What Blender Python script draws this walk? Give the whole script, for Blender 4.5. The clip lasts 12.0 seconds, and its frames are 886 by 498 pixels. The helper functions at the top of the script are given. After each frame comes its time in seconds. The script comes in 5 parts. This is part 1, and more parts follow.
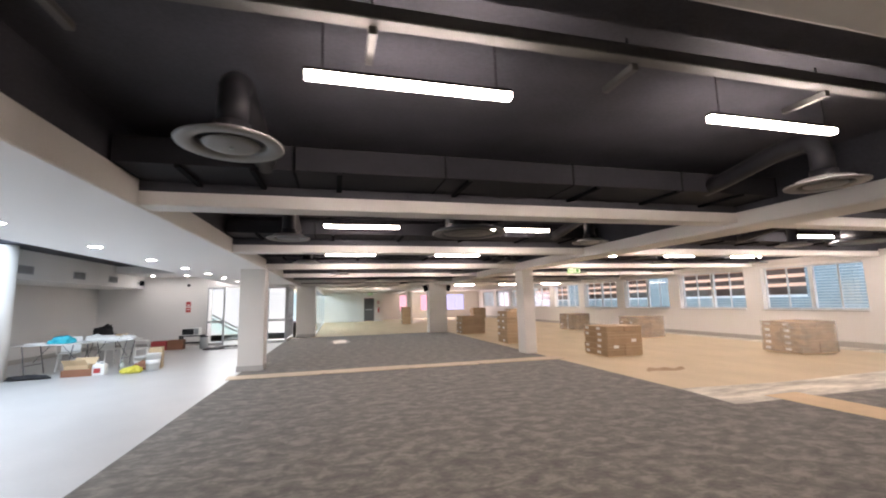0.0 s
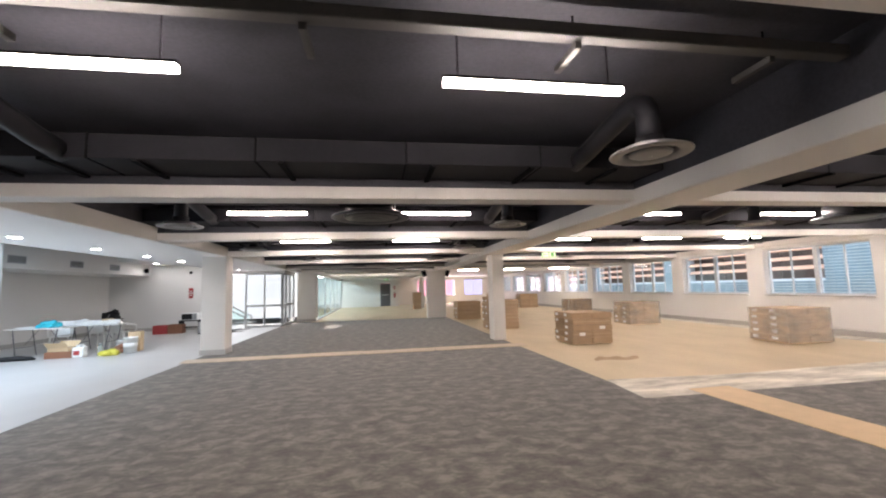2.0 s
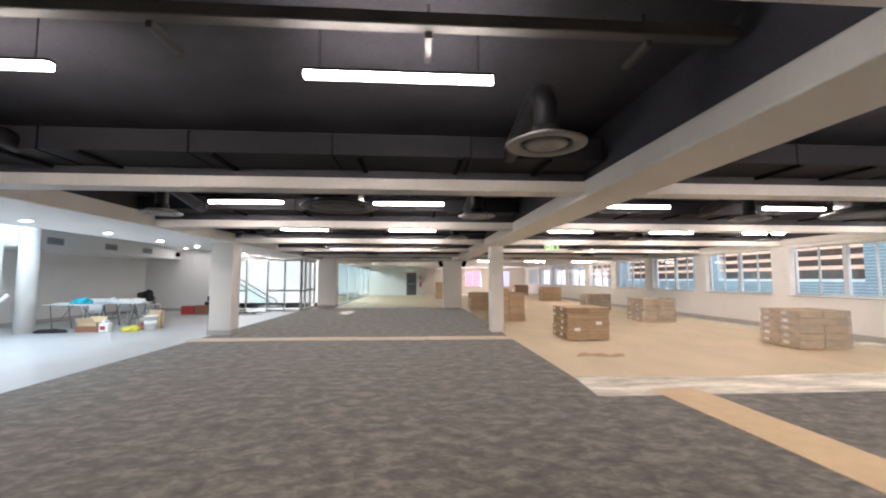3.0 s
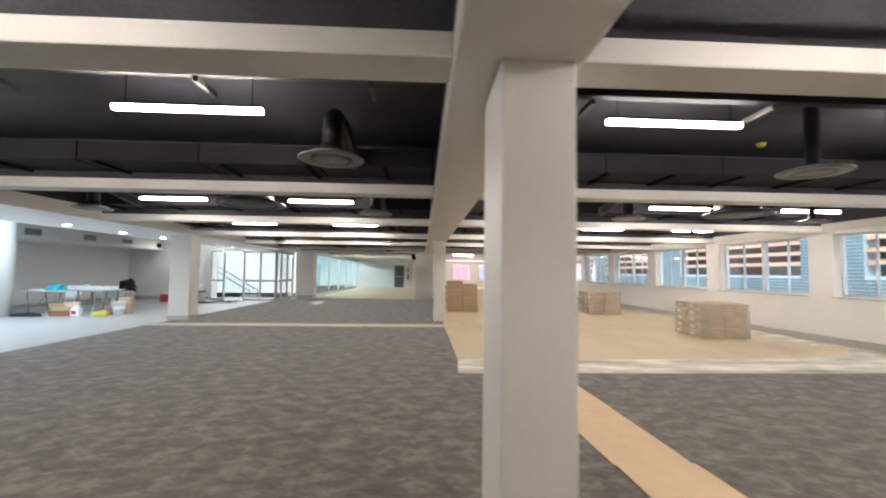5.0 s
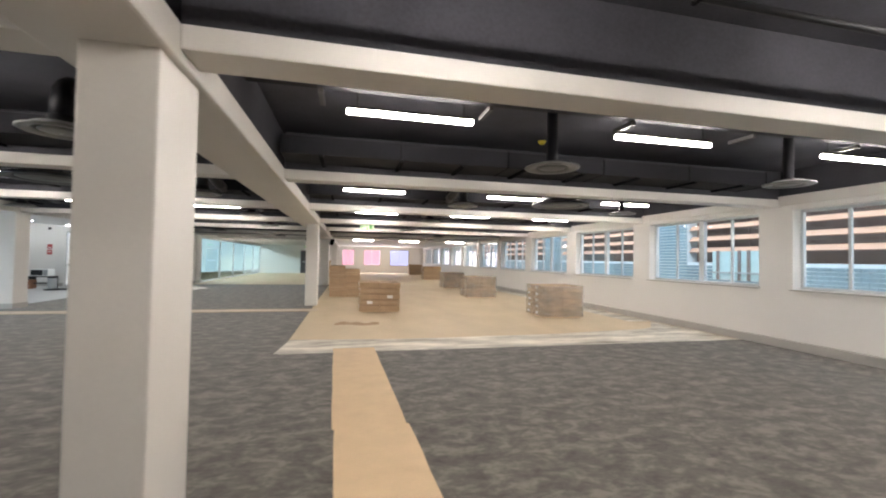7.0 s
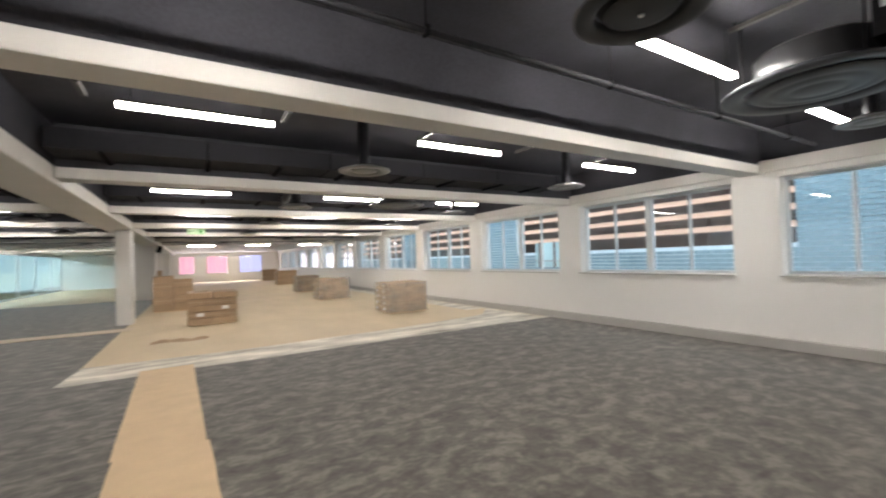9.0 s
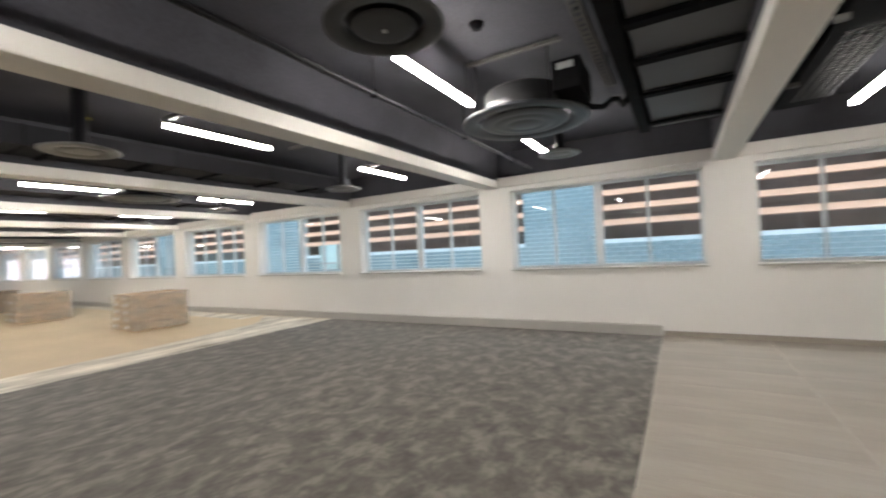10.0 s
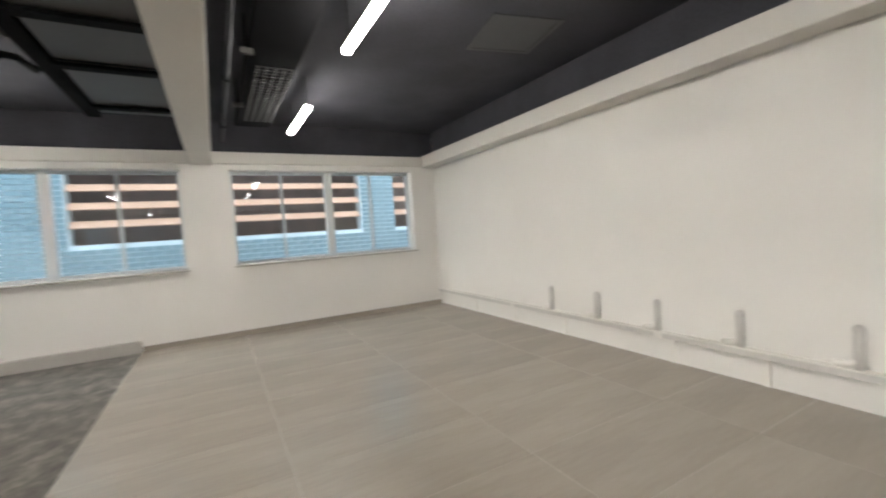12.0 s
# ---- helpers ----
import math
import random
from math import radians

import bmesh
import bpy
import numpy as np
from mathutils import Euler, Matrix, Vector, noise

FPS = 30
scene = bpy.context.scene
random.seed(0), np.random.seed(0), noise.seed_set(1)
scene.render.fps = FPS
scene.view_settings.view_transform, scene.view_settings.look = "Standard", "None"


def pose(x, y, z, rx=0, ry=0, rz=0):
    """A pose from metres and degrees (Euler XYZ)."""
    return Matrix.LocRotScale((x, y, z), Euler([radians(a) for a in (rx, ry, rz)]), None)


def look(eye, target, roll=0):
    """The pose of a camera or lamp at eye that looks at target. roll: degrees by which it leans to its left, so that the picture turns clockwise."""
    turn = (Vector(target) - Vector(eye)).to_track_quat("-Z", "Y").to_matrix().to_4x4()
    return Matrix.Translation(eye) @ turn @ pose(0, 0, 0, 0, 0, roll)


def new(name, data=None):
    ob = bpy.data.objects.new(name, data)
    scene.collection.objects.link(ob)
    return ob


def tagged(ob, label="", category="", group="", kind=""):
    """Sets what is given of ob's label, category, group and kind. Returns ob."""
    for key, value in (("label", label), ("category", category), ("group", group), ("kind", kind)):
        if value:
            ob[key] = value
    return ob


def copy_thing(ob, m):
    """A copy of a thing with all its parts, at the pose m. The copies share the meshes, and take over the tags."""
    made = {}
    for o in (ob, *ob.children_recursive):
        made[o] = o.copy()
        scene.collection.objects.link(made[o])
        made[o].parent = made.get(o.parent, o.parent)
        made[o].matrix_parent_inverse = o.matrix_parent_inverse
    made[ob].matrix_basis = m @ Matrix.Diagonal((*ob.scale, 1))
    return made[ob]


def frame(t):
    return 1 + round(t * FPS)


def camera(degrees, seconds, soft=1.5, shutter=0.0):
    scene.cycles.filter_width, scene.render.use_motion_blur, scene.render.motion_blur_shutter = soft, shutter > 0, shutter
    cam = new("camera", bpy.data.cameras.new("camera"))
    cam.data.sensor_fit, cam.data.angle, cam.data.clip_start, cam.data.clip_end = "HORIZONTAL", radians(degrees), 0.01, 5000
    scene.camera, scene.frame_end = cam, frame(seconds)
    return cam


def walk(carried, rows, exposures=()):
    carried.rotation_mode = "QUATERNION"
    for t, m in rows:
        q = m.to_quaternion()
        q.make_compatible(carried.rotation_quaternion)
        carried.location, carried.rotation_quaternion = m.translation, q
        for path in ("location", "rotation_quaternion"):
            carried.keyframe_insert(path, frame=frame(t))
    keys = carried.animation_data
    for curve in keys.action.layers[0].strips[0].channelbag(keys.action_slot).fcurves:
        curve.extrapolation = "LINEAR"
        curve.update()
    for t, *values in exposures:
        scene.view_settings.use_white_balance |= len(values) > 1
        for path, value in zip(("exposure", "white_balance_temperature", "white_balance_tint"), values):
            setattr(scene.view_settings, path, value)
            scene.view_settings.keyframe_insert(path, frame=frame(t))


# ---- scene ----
cam = camera(94.2, 12.0, soft=2.0, shutter=0.5)
PATH = [
    (0, (0.277, -0.084, 1.547), (0.774, 1.837, 1.802), -1.4),
    (0.5, (0.766, -0.085, 1.559), (1.246, 1.842, 1.796), -1.7),
    (1, (1.272, -0.197, 1.562), (1.719, 1.742, 1.762), -2.0),
    (1.5, (1.804, -0.264, 1.519), (2.222, 1.684, 1.685), -2.2),
    (2, (2.353, -0.285, 1.515), (2.67, 1.681, 1.703), -1.6),
    (2.5, (2.899, -0.358, 1.507), (3.103, 1.627, 1.64), -0.7),
    (4.5, (4.935, -0.977, 1.477), (4.997, 1.012, 1.677), 1.0),
    (5, (5.271, -1.284, 1.467), (5.367, 0.71, 1.58), 0.7),
    (5.5, (5.696, -1.435, 1.436), (5.856, 0.557, 1.52), 0.8),
    (6, (6.106, -1.565, 1.443), (6.327, 0.42, 1.548), 1.1),
    (6.5, (6.515, -1.678, 1.448), (6.874, 0.287, 1.53), 1.2),
    (7, (6.86, -1.697, 1.439), (7.306, 0.252, 1.491), 1.0),
    (9, (7.32, -2.063, 1.44), (8.358, -0.353, 1.482), -2.0),
    (9.5, (7.369, -2.105, 1.428), (8.772, -0.68, 1.454), -2.3),
    (10, (7.437, -2.183, 1.407), (9.169, -1.182, 1.419), -2.9),
    (10.5, (7.493, -2.31, 1.398), (9.432, -1.82, 1.388), -3.5),
    (11, (7.533, -2.477, 1.384), (9.532, -2.529, 1.346), -3.8),
    (11.5, (7.557, -2.637, 1.391), (9.478, -3.188, 1.316), -3.9),
    (12, (7.662, -2.85, 1.368), (9.412, -3.813, 1.269), -3.8),
]
walk(cam, [(t, look(eye, target, roll)) for t, eye, target, roll in PATH], exposures=((0.0, 1.88, 7050, 20), (2.5, 1.92, 6750, 16), (5.0, 1.87, 6600, 10), (7.0, 1.76, 6500, 9), (9.0, 1.68, 6400, 7), (10.5, 1.73, 6450, 6), (12.0, 1.73, 6450, 5)))

# ---- world, sun, large lights ----
world = bpy.data.worlds.new("world")
scene.world = world
world.use_nodes = True
_wn = world.node_tree.nodes
_sky = _wn.new("ShaderNodeTexSky")
_sky.sky_type, _sky.sun_disc = "NISHITA", False
_sky.sun_elevation, _sky.sun_rotation = radians(30), radians(-43)
world.node_tree.links.new(_sky.outputs[0], _wn["Background"].inputs[0])
_wn["Background"].inputs[1].default_value = 0.06

sun = new("sun", bpy.data.lights.new("sun", "SUN"))
sun.data.energy, sun.data.angle, sun.data.color = 5.0, radians(0.6), (1, 0.95, 0.88)
sun.matrix_world = look((-6.8, 7.3, 5.77), (0, 0, 0))


def sky_lamp(name, eye, target, sx, sy, watts, colour):
    lamp = new(name, bpy.data.lights.new(name, "AREA"))
    lamp.data.shape, lamp.data.size, lamp.data.size_y = "RECTANGLE", sx, sy
    lamp.data.energy, lamp.data.color = watts, colour
    lamp.matrix_world = look(eye, target)
    return lamp


LED = 35.5
# Area lamps that stand in for sky light through the openings.
sky_lamp("roof_light_sky", (-6.2, 6.7, 3.3), (-6.2, 6.7, 0), 4.6, 9.2, 148.0, (0.57, 0.80, 1.0))
# Next two: unseen strip lamps added below the canopy to brighten the inside.
sky_lamp("entry_fill", (-4.4, 22.2, 2.76), (-4.4, 15.0, 0.0), 6.8, 0.4, 42.0, (0.92, 0.98, 1.0))
sky_lamp("gallery_fill", (-2.3, 30.2, 2.80), (2.0, 30.2, 0.0), 14.0, 0.34, 120.0, (0.66, 0.90, 1.0))
sky_lamp("far_sky", (9.7, 40.3, 1.6), (9.7, 20.0, 0.6), 7.0, 1.5, 44.0, (0.95, 0.88, 1.0))
sky_lamp("light_well_sky", (16.3, 12.0, 5.0), (16.0, 12.0, 0.0), 46.0, 2.4, 500.0, (0.74, 0.88, 1.0))

# ---- materials ----


def material(name, colour, rough=0.6, metal=0.0, vary=0.12, scale=3.0, fine=60.0, bump=0.0, stretch=(1, 1, 1), spec=0.5, per_object=0.0):
    """Principled material with coarse and fine variation of its colour, and a fine relief."""
    m = bpy.data.materials.new(name)
    m.use_nodes = True
    nt = m.node_tree
    n, l = nt.nodes, nt.links
    b = n["Principled BSDF"]
    b.inputs["Roughness"].default_value, b.inputs["Metallic"].default_value = rough, metal
    b.inputs["Specular IOR Level"].default_value = spec
    co = n.new("ShaderNodeTexCoord")
    mp = n.new("ShaderNodeMapping")
    mp.inputs["Scale"].default_value = stretch
    l.new(co.outputs["Object"], mp.inputs[0])
    big, small = n.new("ShaderNodeTexNoise"), n.new("ShaderNodeTexNoise")
    big.inputs["Scale"].default_value, small.inputs["Scale"].default_value = scale, fine
    big.inputs["Detail"].default_value, small.inputs["Detail"].default_value = 4, 3
    l.new(mp.outputs[0], big.inputs[0]), l.new(mp.outputs[0], small.inputs[0])
    mixn = n.new("ShaderNodeMath")
    mixn.operation = "MULTIPLY_ADD"
    l.new(small.outputs[0], mixn.inputs[0])
    mixn.inputs[1].default_value = 0.5
    l.new(big.outputs[0], mixn.inputs[2])
    src = mixn.outputs[0]
    if per_object:
        info, add = n.new("ShaderNodeObjectInfo"), n.new("ShaderNodeMath")
        add.operation = "MULTIPLY_ADD"
        l.new(info.outputs["Random"], add.inputs[0])
        add.inputs[1].default_value = per_object
        l.new(src, add.inputs[2])
        src = add.outputs[0]
    ramp = n.new("ShaderNodeMapRange")
    ramp.inputs["From Min"].default_value, ramp.inputs["From Max"].default_value = 0.4, 1.1 + per_object
    ramp.inputs["To Min"].default_value, ramp.inputs["To Max"].default_value = 1 - vary, 1 + vary
    l.new(src, ramp.inputs[0])
    mul = n.new("ShaderNodeVectorMath")
    mul.operation = "SCALE"
    mul.inputs[0].default_value = colour
    l.new(ramp.outputs[0], mul.inputs["Scale"])
    l.new(mul.outputs[0], b.inputs["Base Color"])
    if bump:
        bp = n.new("ShaderNodeBump")
        bp.inputs["Strength"].default_value, bp.inputs["Distance"].default_value = bump, 0.004
        l.new(small.outputs[0], bp.inputs["Height"])
        l.new(bp.outputs[0], b.inputs["Normal"])
    return m


def emitter(name, colour, strength):
    m = bpy.data.materials.new(name)
    m.use_nodes = True
    b = m.node_tree.nodes["Principled BSDF"]
    b.inputs["Base Color"].default_value = (*[0.7 * v for v in colour], 1)
    b.inputs["Emission Color"].default_value = (*colour, 1)
    b.inputs["Emission Strength"].default_value = strength
    return m


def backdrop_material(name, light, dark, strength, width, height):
    """A softly glowing backdrop, daylight put in as emission, in large panels of two tones."""
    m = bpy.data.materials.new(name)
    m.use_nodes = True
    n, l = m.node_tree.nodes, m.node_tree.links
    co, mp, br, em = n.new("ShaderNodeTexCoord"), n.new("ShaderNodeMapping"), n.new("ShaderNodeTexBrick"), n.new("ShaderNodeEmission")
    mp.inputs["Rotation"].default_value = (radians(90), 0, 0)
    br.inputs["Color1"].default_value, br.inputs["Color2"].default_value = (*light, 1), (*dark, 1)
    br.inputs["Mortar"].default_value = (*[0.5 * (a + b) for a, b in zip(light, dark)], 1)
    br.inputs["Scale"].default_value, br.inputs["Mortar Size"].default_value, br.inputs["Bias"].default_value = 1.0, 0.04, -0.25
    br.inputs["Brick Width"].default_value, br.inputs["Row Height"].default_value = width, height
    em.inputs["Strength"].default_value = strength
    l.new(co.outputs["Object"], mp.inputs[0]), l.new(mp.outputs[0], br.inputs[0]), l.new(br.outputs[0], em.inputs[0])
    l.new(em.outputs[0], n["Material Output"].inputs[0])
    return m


def glass_material(name, tint=(1, 1, 1)):
    m = bpy.data.materials.new(name)
    m.use_nodes = True
    b = m.node_tree.nodes["Principled BSDF"]
    b.inputs["Base Color"].default_value = (*tint, 1)
    b.inputs["Roughness"].default_value = 0.0
    b.inputs["Transmission Weight"].default_value = 1.0
    b.inputs["IOR"].default_value = 1.45
    return m


def carpet_material():
    """Mottled grey loop-pile carpet: clumps drawn out along x, over a fine pile."""
    m = bpy.data.materials.new("carpet")
    m.use_nodes = True
    n, l = m.node_tree.nodes, m.node_tree.links
    b = n["Principled BSDF"]
    b.inputs["Roughness"].default_value = 0.95
    b.inputs["Specular IOR Level"].default_value = 0.25
    b.inputs["Sheen Weight"].default_value, b.inputs["Sheen Roughness"].default_value = 0.18, 0.4
    co, mp = n.new("ShaderNodeTexCoord"), n.new("ShaderNodeMapping")
    mp.inputs["Scale"].default_value = (0.8, 1.1, 1.0)
    l.new(co.outputs["Object"], mp.inputs[0])
    outs = []
    for scale, detail in ((5.6, 4.0), (22.0, 4.0), (240.0, 2.0)):
        t = n.new("ShaderNodeTexNoise")
        t.inputs["Scale"].default_value, t.inputs["Detail"].default_value = scale, detail
        t.inputs["Roughness"].default_value = 0.62
        t.inputs["Distortion"].default_value = 0.4 if scale < 10 else 0.2
        l.new(mp.outputs[0], t.inputs[0])
        outs.append(t.outputs[0])
    add = n.new("ShaderNodeMath")
    add.operation = "MULTIPLY_ADD"
    l.new(outs[1], add.inputs[0])
    add.inputs[1].default_value = 0.38
    l.new(outs[0], add.inputs[2])
    add2 = n.new("ShaderNodeMath")
    add2.operation = "MULTIPLY_ADD"
    l.new(outs[2], add2.inputs[0])
    add2.inputs[1].default_value = 0.3
    l.new(add.outputs[0], add2.inputs[2])
    r = n.new("ShaderNodeValToRGB")
    r.color_ramp.elements[0].position, r.color_ramp.elements[0].color = 0.62, (0.066, 0.061, 0.053, 1)
    r.color_ramp.elements[1].position, r.color_ramp.elements[1].color = 1.10, (0.200, 0.184, 0.157, 1)
    mid = r.color_ramp.elements.new(0.84)
    mid.color = (0.118, 0.108, 0.093, 1)
    l.new(add2.outputs[0], r.inputs[0])
    l.new(r.outputs[0], b.inputs["Base Color"])
    bp = n.new("ShaderNodeBump")
    bp.inputs["Strength"].default_value, bp.inputs["Distance"].default_value = 0.6, 0.004
    l.new(add2.outputs[0], bp.inputs["Height"])
    l.new(bp.outputs[0], b.inputs["Normal"])
    return m


M_WALL = material("wall_paint", (0.74, 0.72, 0.69), 0.55, vary=0.035, scale=0.7, fine=90, bump=0.06)
M_BEAM = material("beam_paint", (0.66, 0.635, 0.595), 0.5, vary=0.05, scale=1.2, fine=50, bump=0.08)
M_WALLGLOSS = material("wall_gloss_paint", (0.76, 0.745, 0.715), 0.11, vary=0.03, scale=0.7, fine=3.0, bump=0.05, spec=0.06)
M_SOFFIT = material("soffit_paint", (0.80, 0.79, 0.77), 0.6, vary=0.02, scale=0.6)
M_BLACK = material("black_paint", (0.051, 0.051, 0.061), 0.75, vary=0.4, scale=1.5, fine=40, bump=0.1, spec=0.3)
M_BLACKER = material("black_steel", (0.009, 0.009, 0.010), 0.8, vary=0.3, scale=5, spec=0.03)
M_DUCT = material("duct_grey", (0.020, 0.020, 0.024), 0.7, vary=0.2, scale=2.0, fine=30, spec=0.15)
M_TRAY = material("tray_steel", (0.085, 0.082, 0.078), 0.75, 0.0, vary=0.2, scale=3)
M_DIFF = material("diffuser_metal", (0.22, 0.216, 0.21), 0.45, 0.2, vary=0.12, scale=6)
M_CASS = material("cassette_metal", (0.066, 0.07, 0.078), 0.45, 0.05, vary=0.15, scale=5, spec=0.3)
M_CARPET = carpet_material()
M_BOARD = material("board_floor", (0.565, 0.452, 0.297), 0.7, vary=0.12, scale=1.3, fine=26, bump=0.1, stretch=(1, 0.5, 1))
M_DUST = material("plaster_dust", (0.80, 0.745, 0.64), 0.75, vary=0.25, scale=3.5, fine=24, bump=0.2, stretch=(0.35, 1.2, 1))
M_CARD = material("cardboard", (0.60, 0.44, 0.27), 0.8, vary=0.10, scale=4, fine=90, bump=0.1)
M_CARDPALE = material("dusty_cardboard", (0.58, 0.47, 0.35), 0.85, vary=0.12, scale=4, fine=60, bump=0.1)
M_BOX = material("box_cardboard", (0.395, 0.275, 0.17), 0.78, vary=0.16, scale=5, fine=80, bump=0.12, per_object=0.35)
M_WRAP = material("wrap_film", (0.72, 0.66, 0.58), 0.15, vary=0.2, scale=8, fine=40, bump=0.4)


def patchy(m, lo, hi, a0, a1, scale, stretch):
    """Makes a material come and go in patches."""
    n, l = m.node_tree.nodes, m.node_tree.links
    co, mp, t, r = n.new("ShaderNodeTexCoord"), n.new("ShaderNodeMapping"), n.new("ShaderNodeTexNoise"), n.new("ShaderNodeMapRange")
    mp.inputs["Scale"].default_value = stretch
    t.inputs["Scale"].default_value, t.inputs["Detail"].default_value, t.inputs["Roughness"].default_value = scale, 6, 0.7
    r.inputs["From Min"].default_value, r.inputs["From Max"].default_value = lo, hi
    r.inputs["To Min"].default_value, r.inputs["To Max"].default_value = a0, a1
    l.new(co.outputs["Object"], mp.inputs[0]), l.new(mp.outputs[0], t.inputs[0]), l.new(t.outputs[0], r.inputs[0])
    l.new(r.outputs[0], n["Principled BSDF"].inputs["Alpha"])


patchy(M_DUST, 0.30, 0.62, 0.30, 0.95, 1.6, (0.4, 1.5, 1))
patchy(M_WRAP, 0.36, 0.70, 0.10, 0.42, 1.6, (1.0, 1.0, 2.6))
M_LABEL = material("paper_label", (0.8, 0.79, 0.76), 0.6, vary=0.03)
M_TILE = material("floor_tile", (0.335, 0.298, 0.253), 0.27, vary=0.16, scale=1.1, fine=7, bump=0.03, stretch=(5.0, 0.7, 1), spec=0.65, per_object=0.2)
M_GROUT = material("grout", (0.385, 0.345, 0.295), 0.8, vary=0.1)
M_LIGHTTILE = material("pale_tile", (0.47, 0.468, 0.46), 0.3, vary=0.06, scale=1.5, fine=18)
M_SKIRT = material("skirting_paint", (0.42, 0.40, 0.37), 0.5, vary=0.06)
M_TRUNK = material("white_plastic", (0.74, 0.72, 0.68), 0.35, vary=0.04)
M_WHITEBOARD = material("white_window_board", (0.84, 0.83, 0.81), 0.35, vary=0.03)
M_ALU = material("white_aluminium", (0.62, 0.64, 0.65), 0.35, 0.1, vary=0.05)
M_GREYALU = material("grey_aluminium", (0.40, 0.41, 0.41), 0.4, 0.2, vary=0.08)
M_GLASS = glass_material("window_glass", (0.93, 0.97, 1.0))
M_GGLASS = glass_material("green_glass", (0.86, 0.97, 0.95))
M_BRICK = material("blue_brick", (0.28, 0.38, 0.42), 0.75, vary=0.22, scale=1.1, fine=12, bump=0.2)
M_MORTAR = material("mortar", (0.78, 0.84, 0.86), 0.85, vary=0.12)
M_SLAT = material("louvre_slat", (0.74, 0.44, 0.30), 0.6, vary=0.1, scale=2)
# Dark depth behind the louvres put into a brown colour; posts share it.
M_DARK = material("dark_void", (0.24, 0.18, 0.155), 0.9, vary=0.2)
M_LED = emitter("led_diffuser", (1.0, 0.92, 0.865), LED)
M_SPOT = emitter("downlight_lens", (0.93, 0.97, 1.0), 48.0)
M_EXITG = emitter("exit_green", (0.30, 0.62, 0.20), 0.09)
M_EXITW = emitter("exit_white", (0.80, 1.0, 0.70), 0.12)
M_PLAINWHITE = material("white_render", (0.8, 0.8, 0.79), 0.8, vary=0.04)
M_TERRACE = backdrop_material("terrace_glow", (0.97, 1.0, 1.0), (0.78, 0.87, 0.92), 0.31, 2.3, 1.15)
M_SIDEGLOW = backdrop_material("side_glow", (0.76, 0.97, 1.0), (0.42, 0.70, 0.92), 0.33, 2.6, 1.4)
M_PAVING = material("terrace_paving", (0.78, 0.78, 0.76), 0.8, vary=0.12)

# ---- mesh helpers ----


def box(bm, lo, hi, bevel=0.0, turn=None):
    g = bmesh.ops.create_cube(bm, size=1.0)
    s = Matrix.Diagonal((hi[0] - lo[0], hi[1] - lo[1], hi[2] - lo[2], 1))
    c = Matrix.Translation([(a + b) / 2 for a, b in zip(lo, hi)])
    bmesh.ops.transform(bm, matrix=(turn or Matrix()) @ c @ s, verts=g["verts"])
    if bevel:
        edges = list({e for v in g["verts"] for e in v.link_edges})
        bmesh.ops.bevel(bm, geom=edges, offset=bevel, segments=2, affect="EDGES", profile=0.6)
    return bm


def boxes(*items, bevel=0.0):
    bm = bmesh.new()
    for lo, hi in items:
        box(bm, lo, hi, bevel)
    return bm


def rod(bm, a, b, r, seg=10, r2=None):
    a, b = Vector(a), Vector(b)
    d = b - a
    g = bmesh.ops.create_cone(bm, cap_ends=True, segments=seg, radius1=r, radius2=r if r2 is None else r2, depth=d.length)
    bmesh.ops.transform(bm, matrix=Matrix.Translation((a + b) / 2) @ d.to_track_quat("Z", "Y").to_matrix().to_4x4(), verts=g["verts"])
    return bm


def lathe(profile, seg=40, caps=True):
    """A turned shape from (radius, height) pairs."""
    bm = bmesh.new()
    rings = []
    for r, z in profile:
        rings.append([bm.verts.new((r * math.cos(2 * math.pi * i / seg), r * math.sin(2 * math.pi * i / seg), z)) for i in range(seg)])
    for p, q in zip(rings, rings[1:]):
        for i in range(seg):
            j = (i + 1) % seg
            bm.faces.new((p[i], p[j], q[j], q[i]))
    for ring, flip in ((rings[0], True), (rings[-1], False)) if caps else ():
        bm.faces.new(ring[::-1] if flip else ring)
    bmesh.ops.recalc_face_normals(bm, faces=bm.faces)
    for f in bm.faces:
        f.smooth = len(f.verts) == 4
    return bm


def tube(points, r, seg=8):
    """A bent tube along points."""
    bm = bmesh.new()
    pts = [Vector(p) for p in points]
    rings = []
    for i, p in enumerate(pts):
        d = (pts[min(i + 1, len(pts) - 1)] - pts[max(i - 1, 0)]).normalized()
        u = d.orthogonal().normalized() if abs(d.z) > 0.95 else d.cross(Vector((0, 0, 1))).normalized()
        w = d.cross(u)
        rings.append([bm.verts.new(p + r * (math.cos(2 * math.pi * k / seg) * u + math.sin(2 * math.pi * k / seg) * w)) for k in range(seg)])
    for p, q in zip(rings, rings[1:]):
        for k in range(seg):
            bm.faces.new((p[k], p[(k + 1) % seg], q[(k + 1) % seg], q[k]))
    bm.faces.new(rings[0][::-1]), bm.faces.new(rings[-1])
    bmesh.ops.recalc_face_normals(bm, faces=bm.faces)
    for f in bm.faces:
        f.smooth = len(f.verts) == 4
    return bm


def mesh_of(name, bm, mat):
    me = bpy.data.meshes.new(name)
    bm.to_mesh(me)
    bm.free()
    me.materials.append(mat)
    return me


def part(name, bm, mat, parent, label=""):
    ob = new(name, mesh_of(name, bm, mat))
    ob.parent = parent
    return tagged(ob, label=label)


def thing(name, x, y, z, label, category, group="", turn=0.0, kind=""):
    ob = new(name)
    ob.empty_display_size = 0.1
    ob.matrix_basis = pose(x, y, z, 0, 0, turn)
    return tagged(ob, label, category, group, kind)


